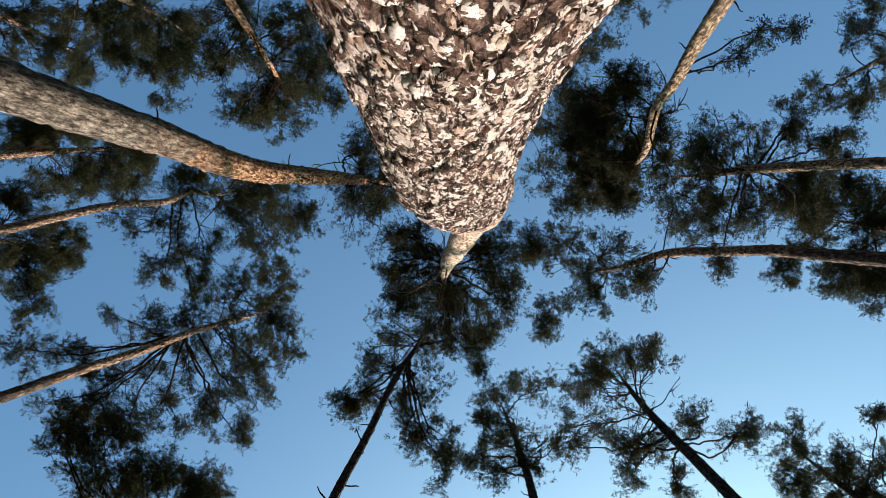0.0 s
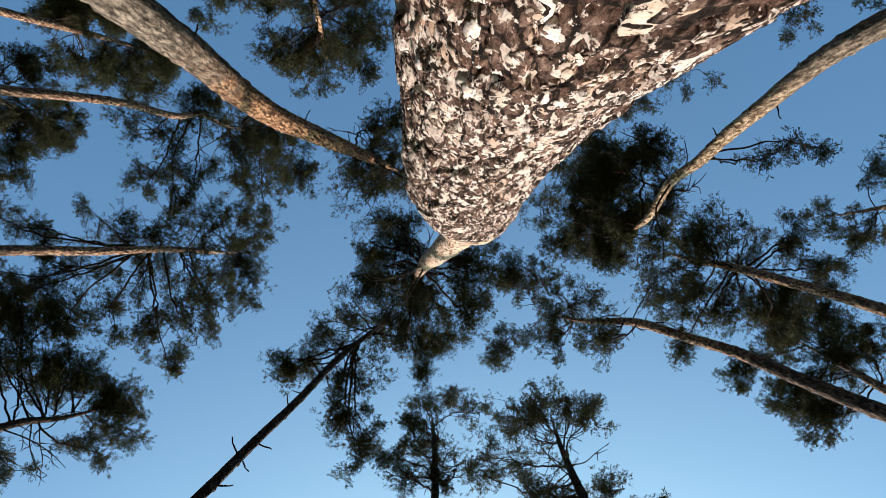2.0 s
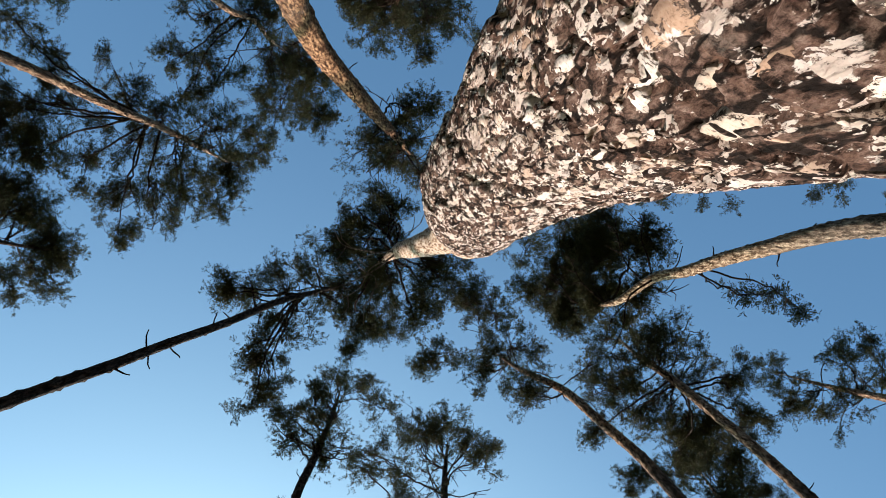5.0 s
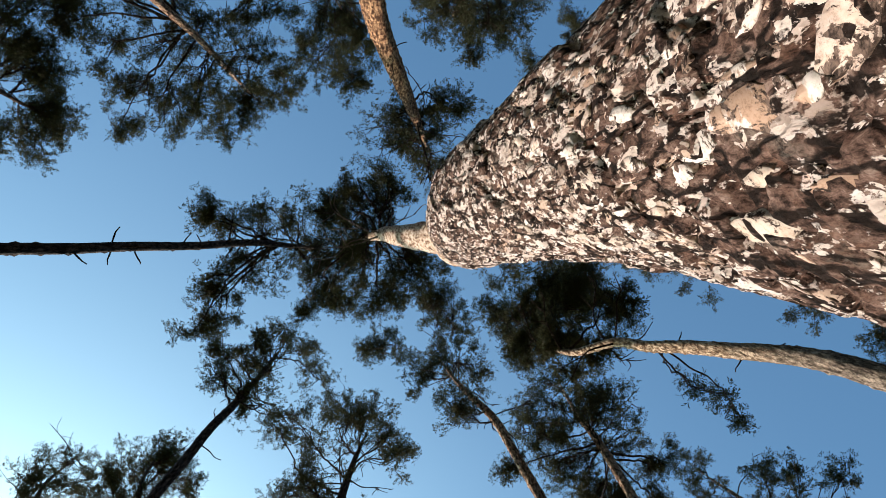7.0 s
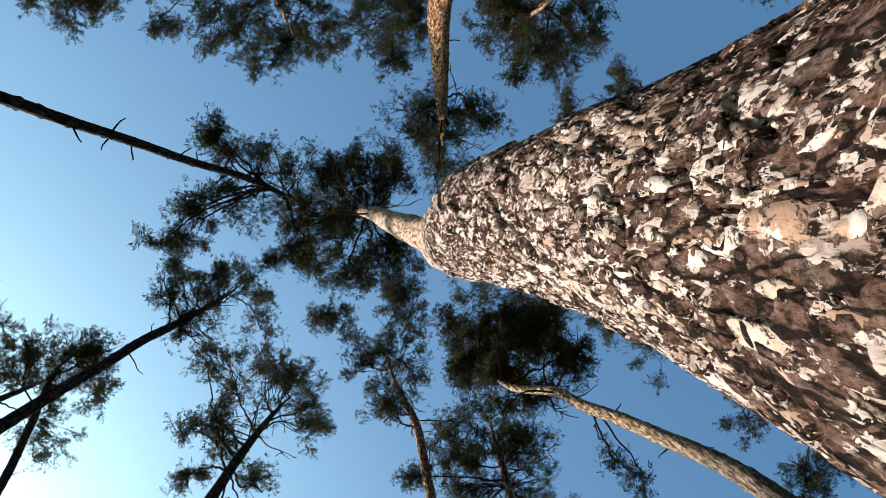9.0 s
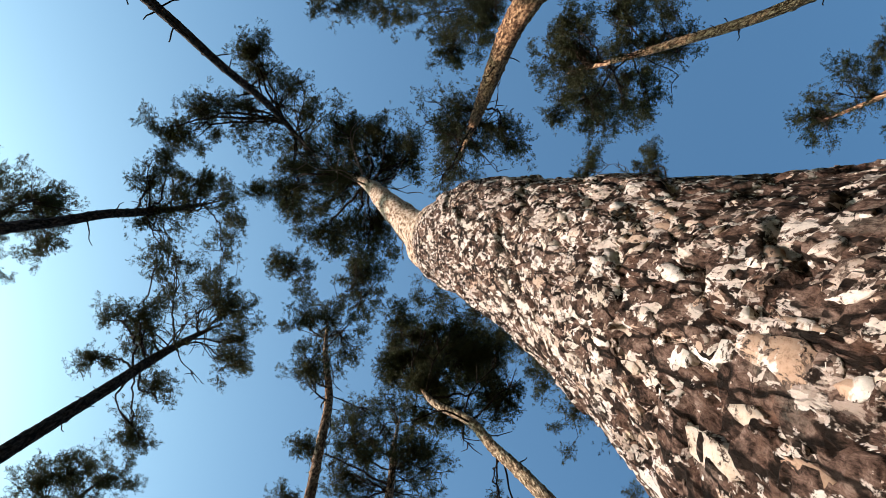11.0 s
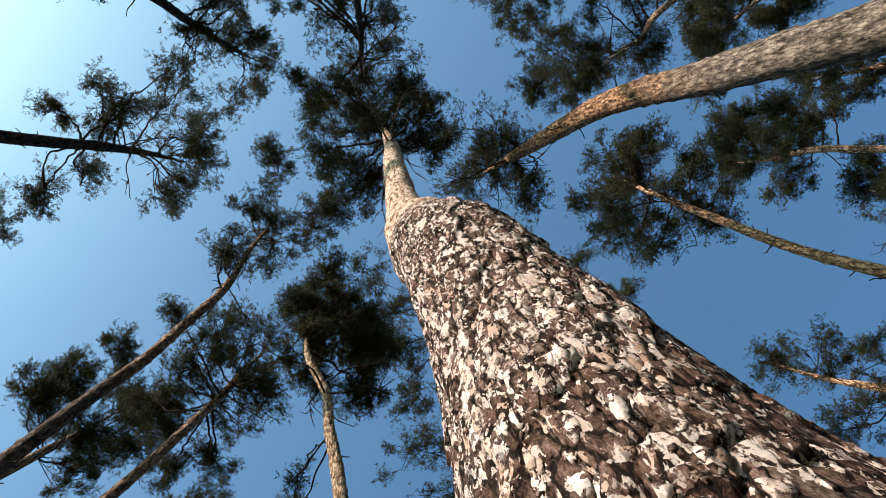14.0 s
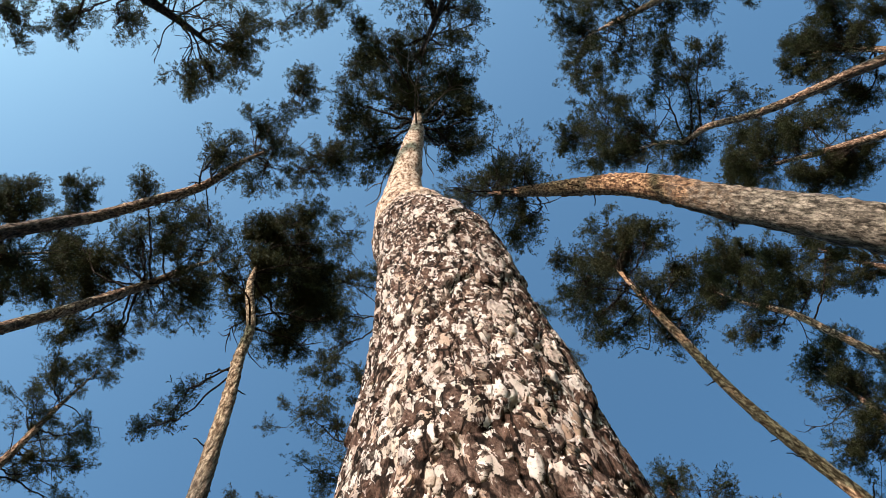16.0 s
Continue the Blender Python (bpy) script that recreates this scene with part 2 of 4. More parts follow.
def spline(keys, n):
    """n points along a smooth curve through the rows of keys (any number of columns)."""
    keys = np.asarray(keys, float)
    seg = np.r_[0, np.cumsum(np.linalg.norm(np.diff(keys[:, :3], axis=0), axis=1) ** 0.7)]
    tan = np.gradient(keys, seg, axis=0)
    u = np.linspace(0, seg[-1], n)
    i = np.clip(np.searchsorted(seg, u) - 1, 0, len(seg) - 2)
    h = (seg[i + 1] - seg[i])[:, None]
    s = (u - seg[i])[:, None] / h
    return ((2 * s**3 - 3 * s**2 + 1) * keys[i] + (s**3 - 2 * s**2 + s) * h * tan[i]
            + (3 * s**2 - 2 * s**3) * keys[i + 1] + (s**3 - s**2) * h * tan[i + 1])


def tube(points, radii, sides, rough=0.0, rng=None):
    """Verts and quads of a tube with closed tip."""
    points, radii = np.asarray(points, float), np.asarray(radii, float)
    way = np.gradient(points, axis=0)
    way /= np.linalg.norm(way, axis=1)[:, None] + 1e-9
    ref = np.array([0.0, 0, 1]) if abs(way[:, 2]).mean() < 0.8 else np.array([1.0, 0, 0])
    u = np.cross(way, ref)
    u /= np.linalg.norm(u, axis=1)[:, None] + 1e-9
    v = np.cross(way, u)
    a = np.linspace(0, 2 * np.pi, sides, endpoint=False)
    r = radii[:, None] * np.ones(sides)
    if rough:
        r = r * (1 + rough * rng.standard_normal(r.shape)) + 0.009 * (rng.random(r.shape) > 0.96) * (sides > 12)
    verts = points[:, None] + r[..., None] * (np.cos(a)[None, :, None] * u[:, None] + np.sin(a)[None, :, None] * v[:, None])
    n = len(points)
    i, j = np.meshgrid(np.arange(n - 1), np.arange(sides), indexing="ij")
    k = (j + 1) % sides
    faces = np.stack([i * sides + j, i * sides + k, (i + 1) * sides + k, (i + 1) * sides + j], -1).reshape(-1, 4)
    return verts.reshape(-1, 3), faces


def joined(pieces):
    verts, faces, at = [], [], 0
    for v, q in pieces:
        verts.append(v)
        faces.append(q + at)
        at += len(v)
    return np.concatenate(verts), np.concatenate(faces)


def unit(v):
    return v / (np.linalg.norm(v, axis=-1, keepdims=True) + 1e-9)


# ---- pines ----
NEEDLES = 11


def tufts(tips, ways, rng):
    """Needles in brushes round the shoot ends: verts and triangles. Each brush is one spray of thin blades."""
    n = len(tips)
    ways = unit(ways + 0.25 * rng.standard_normal((n, 3)))
    size = rng.uniform(0.75, 1.2, (n, 1, 1))
    along = rng.uniform(-0.06, 0.008, (n, NEEDLES, 1)) * size
    out = unit(unit(rng.standard_normal((n, NEEDLES, 3))) + 0.75 * ways[:, None])
    root = tips[:, None] + along * ways[:, None]
    length = rng.uniform(0.034, 0.052, (n, NEEDLES, 1)) * size
    end = root + out * length
    side = unit(np.cross(out, rng.standard_normal((n, NEEDLES, 3)))) * 0.0054
    verts = np.stack([root, end + side, end - side], 2).reshape(-1, 3)
    return verts, np.arange(len(verts)).reshape(-1, 3)


def twigs(a, b, r):
    """Many straight thin shoots at once, three-sided, from a to b."""
    w = unit(b - a)
    u = unit(np.cross(w, np.array([0.31, 0.52, 0.79])))
    v = np.cross(w, u)
    ring = [u * r, (-0.5 * u + 0.866 * v) * r, (-0.5 * u - 0.866 * v) * r]
    verts = np.stack([a + k for k in ring] + [b + 0.4 * k for k in ring], 1).reshape(-1, 3)
    quad = np.array([[0, 1, 4, 3], [1, 2, 5, 4], [2, 0, 3, 5]])
    return verts, (np.arange(len(a))[:, None, None] * 6 + quad).reshape(-1, 4)


def limb(tree, stem, blob, rng, full=1.0):
    """One limb from the stem out to a cloud of foliage, with its side twigs, and the needles on them. A sixth number is the height of its foot."""
    cx, cy, cz, ax, ay = blob[:5]
    ax, ay = ax * 1.27, ay * 1.27
    full = min(full, 0.7) if len(blob) > 5 else full
    centre, size = np.array([cx, cy, cz]), np.array([ax, ay, 0.5 * (ax + ay) / 2 + 0.10])
    away = np.linalg.norm(stem[:, :2] - centre[:2], axis=1)
    foot = blob[5] if len(blob) > 5 else cz - 0.35 * away.min() - 0.25 - 0.5 * rng.random()
    k = int(np.argmin(abs(stem[:, 2] - foot)))
    start, r0 = stem[k, :3], stem[k, 3]
    reach = np.linalg.norm(centre - start)
    bend = (start + centre) / 2 + rng.standard_normal(3) * min(0.12 * reach, 0.10) + np.array([0, 0, -0.10 * reach])
    line = spline([start, bend, centre, centre + unit(centre - start) * size.mean() * 0.7], 18)
    line[1:-1] += 0.012 * rng.standard_normal((16, 3))
    r_limb = min(0.5 * r0, 0.012 + 0.006 * min(reach, 1.2)) if len(blob) < 6 else 0.011
    pieces = [tube(line, np.linspace(r_limb, 0.005, 18), 5, 0.06, rng)]
    area = ax * ay / 0.25
    n_sub = int(max(8, 15 * full ** 0.6 * area ** 0.85))
    n_shoot = 23 * full ** 0.4
    if len(blob) > 5:
        n_sub, n_shoot = 5, 11
    tips, ways, feet = [], [], []
    near = np.flatnonzero(np.linalg.norm(line - centre, axis=1) < 1.25 * size.max())
    near = near if len(near) > 4 else np.arange(12, 18)
    for s in range(n_sub):
        d = unit(rng.standard_normal(3))
        goal = centre + d * size * rng.random() ** 0.45 * rng.choice((0.92, 1.0, 1.12))
        at = line[rng.choice(near)]
        mid = (at + goal) / 2 + rng.standard_normal(3) * 0.12 * np.linalg.norm(goal - at)
        sub = spline([at, mid, goal], 9)
        pieces.append(tube(sub[::4], np.linspace(0.0085, 0.0032, 3), 3))
        # the shoots stand in a clump round the end
        n = max(6, int(n_shoot * rng.uniform(0.5, 1.5)))
        spread = rng.uniform(0.075, 0.15) * np.array([1, 1, 0.7])
        e = goal + unit(rng.standard_normal((n, 3))) * rng.random((n, 1)) ** 0.4 * spread * 1.7
        foot_ = sub[rng.integers(4, 9, n)]
        feet.append(foot_ + (e - foot_) * 0.35)
        tips.append(e)
        ways.append(unit(unit(e - foot_) + np.array([0, 0, 0.3])))
    feet, tips, ways = np.concatenate(feet), np.concatenate(tips), np.concatenate(ways)
    thin = rng.random(len(tips)) < 0.22
    pieces.append(twigs(feet[thin], tips[thin], 0.0032))
    v, q = joined(pieces)
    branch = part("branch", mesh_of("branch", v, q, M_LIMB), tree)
    half = rng.random(len(tips)) < 0.5
    more = feet[half] + (tips[half] - feet[half]) * rng.uniform(0.1, 0.5, (half.sum(), 1)) + 0.02 * rng.standard_normal((half.sum(), 3))
    v, q = tufts(np.concatenate([tips, more]), np.concatenate([ways, ways[half]]), rng)
    part("needles", mesh_of("needles", v, q, M_NEEDLE, False), branch, "dark green needle tufts", "stuff")


def dead_branch(tree, stem, z, rng, longest, mat=None, label="bare grey dead branch"):
    """A bare branch, crooked, bending upwards at its end, with forks when it is long."""
    k = int(np.argmin(abs(stem[:, 2] - z)))
    start, r = stem[k, :3], stem[k, 3]
    a = rng.uniform(0, 2 * np.pi)
    way = np.array([math.cos(a), math.sin(a), rng.uniform(-0.15, 0.5)])
    n = longest * rng.uniform(0.3, 1.0)
    turn = np.array([-way[1], way[0], 0]) * rng.normal(0, 0.13) * n
    pts = [start + way * r * 0.6, start + way * (r + n * 0.35) + rng.standard_normal(3) * 0.05 * n, start + way * (r + n * 0.7) + turn * 0.5 + rng.standard_normal(3) * 0.06 * n,
           start + way * (r + n) + turn * 1.6 + np.array([0, 0, rng.uniform(-0.1, 0.35) * n])]
    if longest < 0.4:
        pts = [start + way * r * 0.6, start + way * (r + n * 0.4), start + way * (r + n * 0.7) + rng.standard_normal(3) * 0.05 * n, start + way * (r + n) + rng.standard_normal(3) * 0.09 * n]
    line = spline(pts, 11)
    thick = 0.007 + 0.007 * min(n, 1.2)
    pieces = [tube(line, np.linspace(thick, 0.0045, 11), 5, 0.12, rng)]
    if n > 0.4:
        for s in range(rng.integers(2, 6)):
            b = line[rng.integers(4, 11)]
            e = b + unit(way + rng.standard_normal(3) * 0.8) * n * rng.uniform(0.15, 0.45)
            pieces.append(tube(spline([b, (b + e) / 2 + rng.standard_normal(3) * 0.05 * n, e], 5), np.linspace(0.008, 0.0035, 5), 4))
    v, q = joined(pieces)
    part("dead_branch", mesh_of("dead_branch", v, q, mat or M_DEAD), tree, label)


def pine(label, bark, stubs, full, seed, keys, clouds):
    """A tall pine: keys are the stem's x, y, z and radius; clouds the x, y, z and half widths of its foliage masses."""
    rng = np.random.default_rng(seed)
    tree = tagged(new("pine_tree"), label, "tree", "pines of the stand")
    tree.matrix_basis = pose(keys[0][0], keys[0][1], 0.0)
    stem = spline(keys, 230)
    stem[:, 3] = np.maximum(stem[:, 3], 0.012)
    v, q = tube(stem[:, :3], stem[:, 3], 17, 0.03, rng)
    part("trunk", mesh_of("trunk", v, q, M_BARK[bark]), tree)
    fine = spline(keys, 400)
    fine[:, 3] = np.maximum(fine[:, 3], 0.012)
    for c in clouds:
        limb(tree, fine, c, rng, full)
    low = min(c[2] for c in clouds)
    for s in range(stubs):
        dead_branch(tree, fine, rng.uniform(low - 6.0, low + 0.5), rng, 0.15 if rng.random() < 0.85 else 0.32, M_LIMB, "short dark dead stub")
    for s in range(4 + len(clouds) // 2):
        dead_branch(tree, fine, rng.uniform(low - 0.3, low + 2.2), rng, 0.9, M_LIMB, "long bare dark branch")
    return tree


# ---- ground ----
def ground():
    rng = np.random.default_rng(5)
    ring = np.r_[0, np.geomspace(0.4, 1500, 60)]
    a = np.linspace(0, 2 * np.pi, 72, endpoint=False)
    x, y = ring[:, None] * np.cos(a), ring[:, None] * np.sin(a)
    z = 0.05 * np.sin(x * 0.7 + 1) * np.sin(y * 0.6) * np.clip(ring / 3, 0, 1)[:, None] + 0.01 * rng.standard_normal(x.shape)
    v = np.stack([x, y, z], -1).reshape(-1, 3)
    i, j = np.meshgrid(np.arange(len(ring) - 1), np.arange(72), indexing="ij")
    k = (j + 1) % 72
    q = np.stack([i * 72 + j, (i + 1) * 72 + j, (i + 1) * 72 + k, i * 72 + k], -1).reshape(-1, 4)
    tagged(new("ground", mesh_of("ground", v, q, M_FLOOR)), "brown needle litter and moss on the forest floor", "ground", kind="structure")


ground()


def unseen_woods():
    """Unseen pines added all round to block low sky light, open towards the sun."""
    rng = np.random.default_rng(31)
    stems, leaves = [], []
    for n in range(150):
        a = rng.uniform(30, 334) + 23
        d = rng.uniform(13, 34)
        x, y, h = d * math.sin(radians(a)), d * math.cos(radians(a)), rng.uniform(11.0, 15.0)
        stems.append(tube(np.array([[x, y, -0.1], [x, y, h * 0.6], [x + 0.3, y, h]]), [0.16, 0.11, 0.03], 7))
        m = 420
        z = rng.uniform(0.12, 1.0, m) ** 0.8
        wide = 2.3 * np.sqrt(np.clip(1.05 - z, 0.05, 1))
        b = rng.uniform(0, 6.283, m)
        r = wide * np.sqrt(rng.random(m))
        p = np.stack([x + r * np.cos(b), y + r * np.sin(b), z * h], -1)
        leaves.append((p[:, None] + 0.28 * rng.standard_normal((m, 3, 3))).reshape(-1, 3))
    v, q = joined(stems)
    woods = tagged(new("unseen_woods", mesh_of("unseen_woods", v, q, M_BARK["dark"])), "unseen pine wood added to block low sky light", "forest", kind="stuff")
    v = np.concatenate(leaves)
    part("foliage", mesh_of("foliage", v, np.arange(len(v)).reshape(-1, 3), M_NEEDLE, False), woods, kind="stuff")


unseen_woods()

# ---- the great pine ----
GREAT_STEM = ((-0.104, -0.720, -0.05, 0.515), (-0.091, -0.618, 0.40, 0.415), (-0.057, -0.526, 0.80, 0.335), (0.0, -0.485, 1.09, 0.283), (0.0, -0.438, 1.37, 0.240),
              (-0.007, -0.394, 1.65, 0.230), (-0.035, -0.315, 2.00, 0.199), (-0.043, -0.180, 2.56, 0.174), (0.006, -0.124, 3.40, 0.170),
              (0.056, -0.072, 5.50, 0.142), (-0.065, 0.221, 7.60, 0.122), (-0.234, 0.543, 9.70, 0.088), (-0.30, 0.78, 10.6, 0.050), (-0.37, 1.02, 11.6, 0.012))
GREAT_CROWN = ((0.04, 1.69, 11.62, 0.47, 0.36), (0.52, 1.06, 10.62, 0.37, 0.31), (0.36, 0.42, 10.22, 0.30, 0.30), (-0.58, 0.39, 10.62, 0.27, 0.37), (-0.95, 1.09, 11.62, 0.38, 0.38), (-0.31, 0.82, 10.50, 0.27, 0.27), (-0.30, 1.24, 11.50, 0.38, 0.34), (-0.72, 0.77, 10.80, 0.36, 0.39), (0.03, 1.03, 11.10, 0.45, 0.41), (0.23, 1.83, 12.60, 0.37, 0.37), (-0.68, 0.17, 10.20, 0.30, 0.26), (0.33, 0.36, 10.40, 0.34, 0.30), (-0.44, 1.72, 13.10, 0.58, 0.44), (-0.99, 1.30, 11.60, 0.26, 0.34), (-0.98, 0.52, 10.60, 0.19, 0.19), (0.61, 0.87, 11.20, 0.21, 0.21), (0.32, 2.40, 12.60, 0.23, 0.19))


def axis_at(z):
    keys = np.array(GREAT_STEM)
    tan = np.gradient(keys, keys[:, 2], axis=0)
    i = np.clip(np.searchsorted(keys[:, 2], z) - 1, 0, len(keys) - 2)
    h = (keys[i + 1, 2] - keys[i, 2])[..., None]
    s = (z - keys[i, 2])[..., None] / h
    return ((2 * s**3 - 3 * s**2 + 1) * keys[i] + (s**3 - 2 * s**2 + s) * h * tan[i]
            + (3 * s**2 - 2 * s**3) * keys[i + 1] + (s**3 - s**2) * h * tan[i + 1])


def lattice(seed, nu, nv):
    return np.random.default_rng(seed).random((nv, nu))


def value_noise(u, v, nu, seed):
    """Smooth noise on a sheet that closes round in u (0..1); v in the same steps."""
    g = lattice(seed, nu, 4096)
    x, y = u * nu, v * nu
    i, j = np.floor(x).astype(int), np.floor(y).astype(int)
    a, b = x - i, y - j
    a, b = a * a * (3 - 2 * a), b * b * (3 - 2 * b)
    i0, i1, j0, j1 = i % nu, (i + 1) % nu, j % 4096, (j + 1) % 4096
    return (g[j0, i0] * (1 - a) + g[j0, i1] * a) * (1 - b) + (g[j1, i0] * (1 - a) + g[j1, i1] * a) * b


def plates(u, v, nu, nv_per, seed):
    """Cellular plates: distance to the nearest joint, and a height for each plate."""
    rng = np.random.default_rng(seed)
    rows = 2048
    jx, jy, hh = rng.random((rows, nu)), rng.random((rows, nu)), rng.random((rows, nu))
    x, y = u * nu, v * nv_per
    i, j = np.floor(x).astype(int), np.floor(y).astype(int)
    f1, f2, h1 = np.full(x.shape, 9.0), np.full(x.shape, 9.0), np.zeros(x.shape)
    for dj in (-1, 0, 1):
        for di in (-1, 0, 1):
            a, b = (i + di) % nu, (j + dj) % rows
            d = (i + di + jx[b, a] - x) ** 2 + (j + dj + jy[b, a] - y) ** 2
            near = d < f1
            f2 = np.where(near, f1, np.minimum(f2, d))
            h1 = np.where(near, hh[b, a], h1)
            f1 = np.where(near, d, f1)
    return np.sqrt(f2) - np.sqrt(f1), h1


def relief(u, z):
    """How far the bark stands off the smooth trunk, in metres."""
    wu = u + 0.012 * (value_noise(u, z * 0.7, 24, 3) - 0.5) * 2
    wz = z + 0.03 * (value_noise(u, z * 0.7, 30, 4) - 0.5) * 2
    gap, tall = plates(wu, wz, 24, 5.0, 7)
    gap2, tall2 = plates(wu, wz, 64, 15.0, 8)
    big = np.clip(gap / 0.10, 0, 1) * (0.35 + 0.65 * tall)
    small = np.clip(gap2 / 0.12, 0, 1) * (0.3 + 0.7 * tall2)
    fine = value_noise(u, z, 150, 5) - 0.5 + 0.6 * (value_noise(u, z * 0.6, 70, 9) - 0.5)
    swell = value_noise(u, z * 0.6, 7, 6) - 0.5
    depth = np.clip((4.2 - z) / 1.5, 0.12, 1)
    return depth * (0.019 * big + 0.0025 * small + 0.004 * fine) + 0.02 * swell - 0.013


def surface(u, z, lift=0.0):
    k = axis_at(z)
    a = u * 2 * np.pi
    r = k[..., 3] + relief(u, z) + lift
    return np.stack([k[..., 0] + r * np.cos(a), k[..., 1] + r * np.sin(a), z], -1)


def great_pine():
    rng = np.random.default_rng(77)
    tree = tagged(new("great_pine_tree"), "stout old pine with scaly bark and pale peeling flakes", "tree", "pines of the stand")
    tree.matrix_basis = pose(-0.05, -0.72, 0)
    n_u = 250
    zs = np.r_[np.linspace(-0.05, 0.9, 45), np.arange(0.908, 3.3, 0.0075), np.linspace(3.31, 11.6, 130)]
    u, z = np.meshgrid(np.arange(n_u) / n_u, zs)
    v = surface(u, z).reshape(-1, 3)
    i, j = np.meshgrid(np.arange(len(zs) - 1), np.arange(n_u), indexing="ij")
    k = (j + 1) % n_u
    q = np.stack([i * n_u + j, i * n_u + k, (i + 1) * n_u + k, (i + 1) * n_u + j], -1).reshape(-1, 4)
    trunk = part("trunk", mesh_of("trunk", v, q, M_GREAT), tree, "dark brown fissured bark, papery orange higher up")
    # limbs and crown
    stem = axis_at(np.linspace(6, 11.6, 400))
    for c in GREAT_CROWN:
        limb(tree, stem, c, rng, 1.15)
    for s in range(14):
        dead_branch(tree, stem, rng.uniform(9.2, 11.5), rng, 0.9)
    # loose flakes of bark: steep ragged rim, nearly flat top
    shapes = []
    for s in range(34):
        n = 20 if s < 16 else 9
        a = np.linspace(0, 2 * np.pi, n, endpoint=False)
        corners = np.sort((np.arange(6) + rng.uniform(-0.3, 0.3, 6)) / 6 * 2 * np.pi % (2 * np.pi))
        far = rng.uniform(0.55, 1.0, 6)
        r = np.interp(a, corners, far, period=2 * np.pi) + 0.06 * rng.standard_normal(n)
        r = r * (1 + sum(0.28 / m * math.cos(rng.uniform(0, 6.3)) * np.cos(m * a + rng.uniform(0, 6.3)) for m in (2, 3, 4, 5)))
        x, y = r * np.cos(a), r * np.sin(a)
        x, y = (x - (x.max() + x.min()) / 2) / np.ptp(x), (y - (y.max() + y.min()) / 2) / np.ptp(y)
        if s >= 16:
            y = y * rng.uniform(1.3, 3.0)
        low = np.stack([x * 1.02, y * 1.02, np.full(n, -0.14)], -1)
        tip = 0.035 * np.cos(a - rng.uniform(0, 6.3))
        high = np.stack([x * 0.97, y * 0.97, 0.02 + tip], -1)
        mid = np.array([[0, 0, 0.02]])
        verts = np.concatenate([low, high, mid])
        b = np.arange(n)
        c = (b + 1) % n
        tris = np.concatenate([np.stack([b, c, n + c], -1), np.stack([b, n + c, n + b], -1), np.stack([n + b, n + c, np.full(n, 2 * n)], -1)])
        shapes.append((verts, tris))

    def place(count, z0, z1, u0, u1, s0, s1):
        """Spots for flakes, gathered in patches: turn, height, size, spin and lean of each."""
        uu, zz = rng.uniform(u0, u1, count), rng.uniform(z0, z1, count)
        keep = value_noise(uu % 1, zz * 0.6, 16, 21) + 0.7 * rng.random(count) > 0.66
        uu, zz = uu[keep], zz[keep]
        size = s0 * (s1 / s0) ** (rng.random(len(uu)) ** 2.0)
        tall = rng.uniform(1.4, 3.6, len(uu)) if s1 > 0.02 else np.ones(len(uu))
        return uu, zz, np.stack([size, size * tall], -1), rng.normal(0, 0.3, len(uu)), rng.normal(0, 0.02, (len(uu), 2))

    def laid(uu, zz, sz, spin, lean, pick, lift):
        """Flakes bent to the trunk: an array of (flakes, corners, 3)."""
        sv = np.stack([shapes[k][0] for k in pick])
        c, d = np.cos(spin)[:, None], np.sin(spin)[:, None]
        sx, sy = sv[..., 0] * sz[:, :1], sv[..., 1] * sz[:, 1:]
        x, y = sx * c - sy * d, sx * d + sy * c
        r = axis_at(zz)[:, 3][:, None]
        up = sv[..., 2] * lift + np.where(sv[..., 2] > -0.1, x * lean[:, :1] + y * lean[:, 1:], 0)
        u, z = (uu[:, None] + x / (2 * np.pi * r)), zz[:, None] + y
        under = relief(u % 1, z)
        proud = rng.uniform(-0.0008, 0.0018, len(uu))
        edge = sv[..., 2] < -0.1
        flat = np.where(edge, under - 0.002, proud[:, None] + under.mean(axis=1, keepdims=True))
        k = axis_at(z)
        rad = k[..., 3] + flat + up
        return np.stack([k[..., 0] + rad * np.cos(u * 2 * np.pi), k[..., 1] + rad * np.sin(u * 2 * np.pi), z], -1)

    def mark(u, z, wide, tall, spin, tone):
        """One of the large flakes that stand out."""
        k = rng.integers(16)
        v = laid(np.array([u]), np.array([z]), np.array([[wide, tall]]), np.radians([spin * 0.5]), np.zeros((1, 2)), [k], 0.008)[0]
        ends = np.arange(len(shapes[k][1])) >= len(shapes[k][1]) * 2 // 3
        part("bark_flake", mesh_of("bark_flake", v, shapes[k][1], M_TONE[tone], ends), trunk)

    mark(0.270, 1.14, 0.040, 0.146, -8, "orange")
    mark(0.262, 1.26, 0.030, 0.113, 0, "white")
    mark(0.249, 1.30, 0.020, 0.059, 6, "white")
    mark(0.223, 1.34, 0.021, 0.070, 12, "white")
    mark(0.211, 1.21, 0.030, 0.160, 11, "cream")
    mark(0.263, 1.53, 0.031, 0.105, -1, "cream")
    mark(0.262, 1.64, 0.029, 0.089, 2, "white")
    mark(0.256, 1.43, 0.016, 0.080, -2, "white")
    mark(0.253, 1.35, 0.013, 0.033, 5, "white")
    mark(0.288, 1.23, 0.017, 0.057, -9, "white")
    mark(0.357, 1.53, 0.022, 0.134, -14, "tan")
    mark(0.324, 1.24, 0.021, 0.100, -16, "tan")
    mark(0.306, 1.11, 0.014, 0.061, -22, "tan")
    mark(0.229, 1.06, 0.018, 0.073, -4, "orange")
    mark(0.288, 1.13, 0.010, 0.090, -12, "tan")
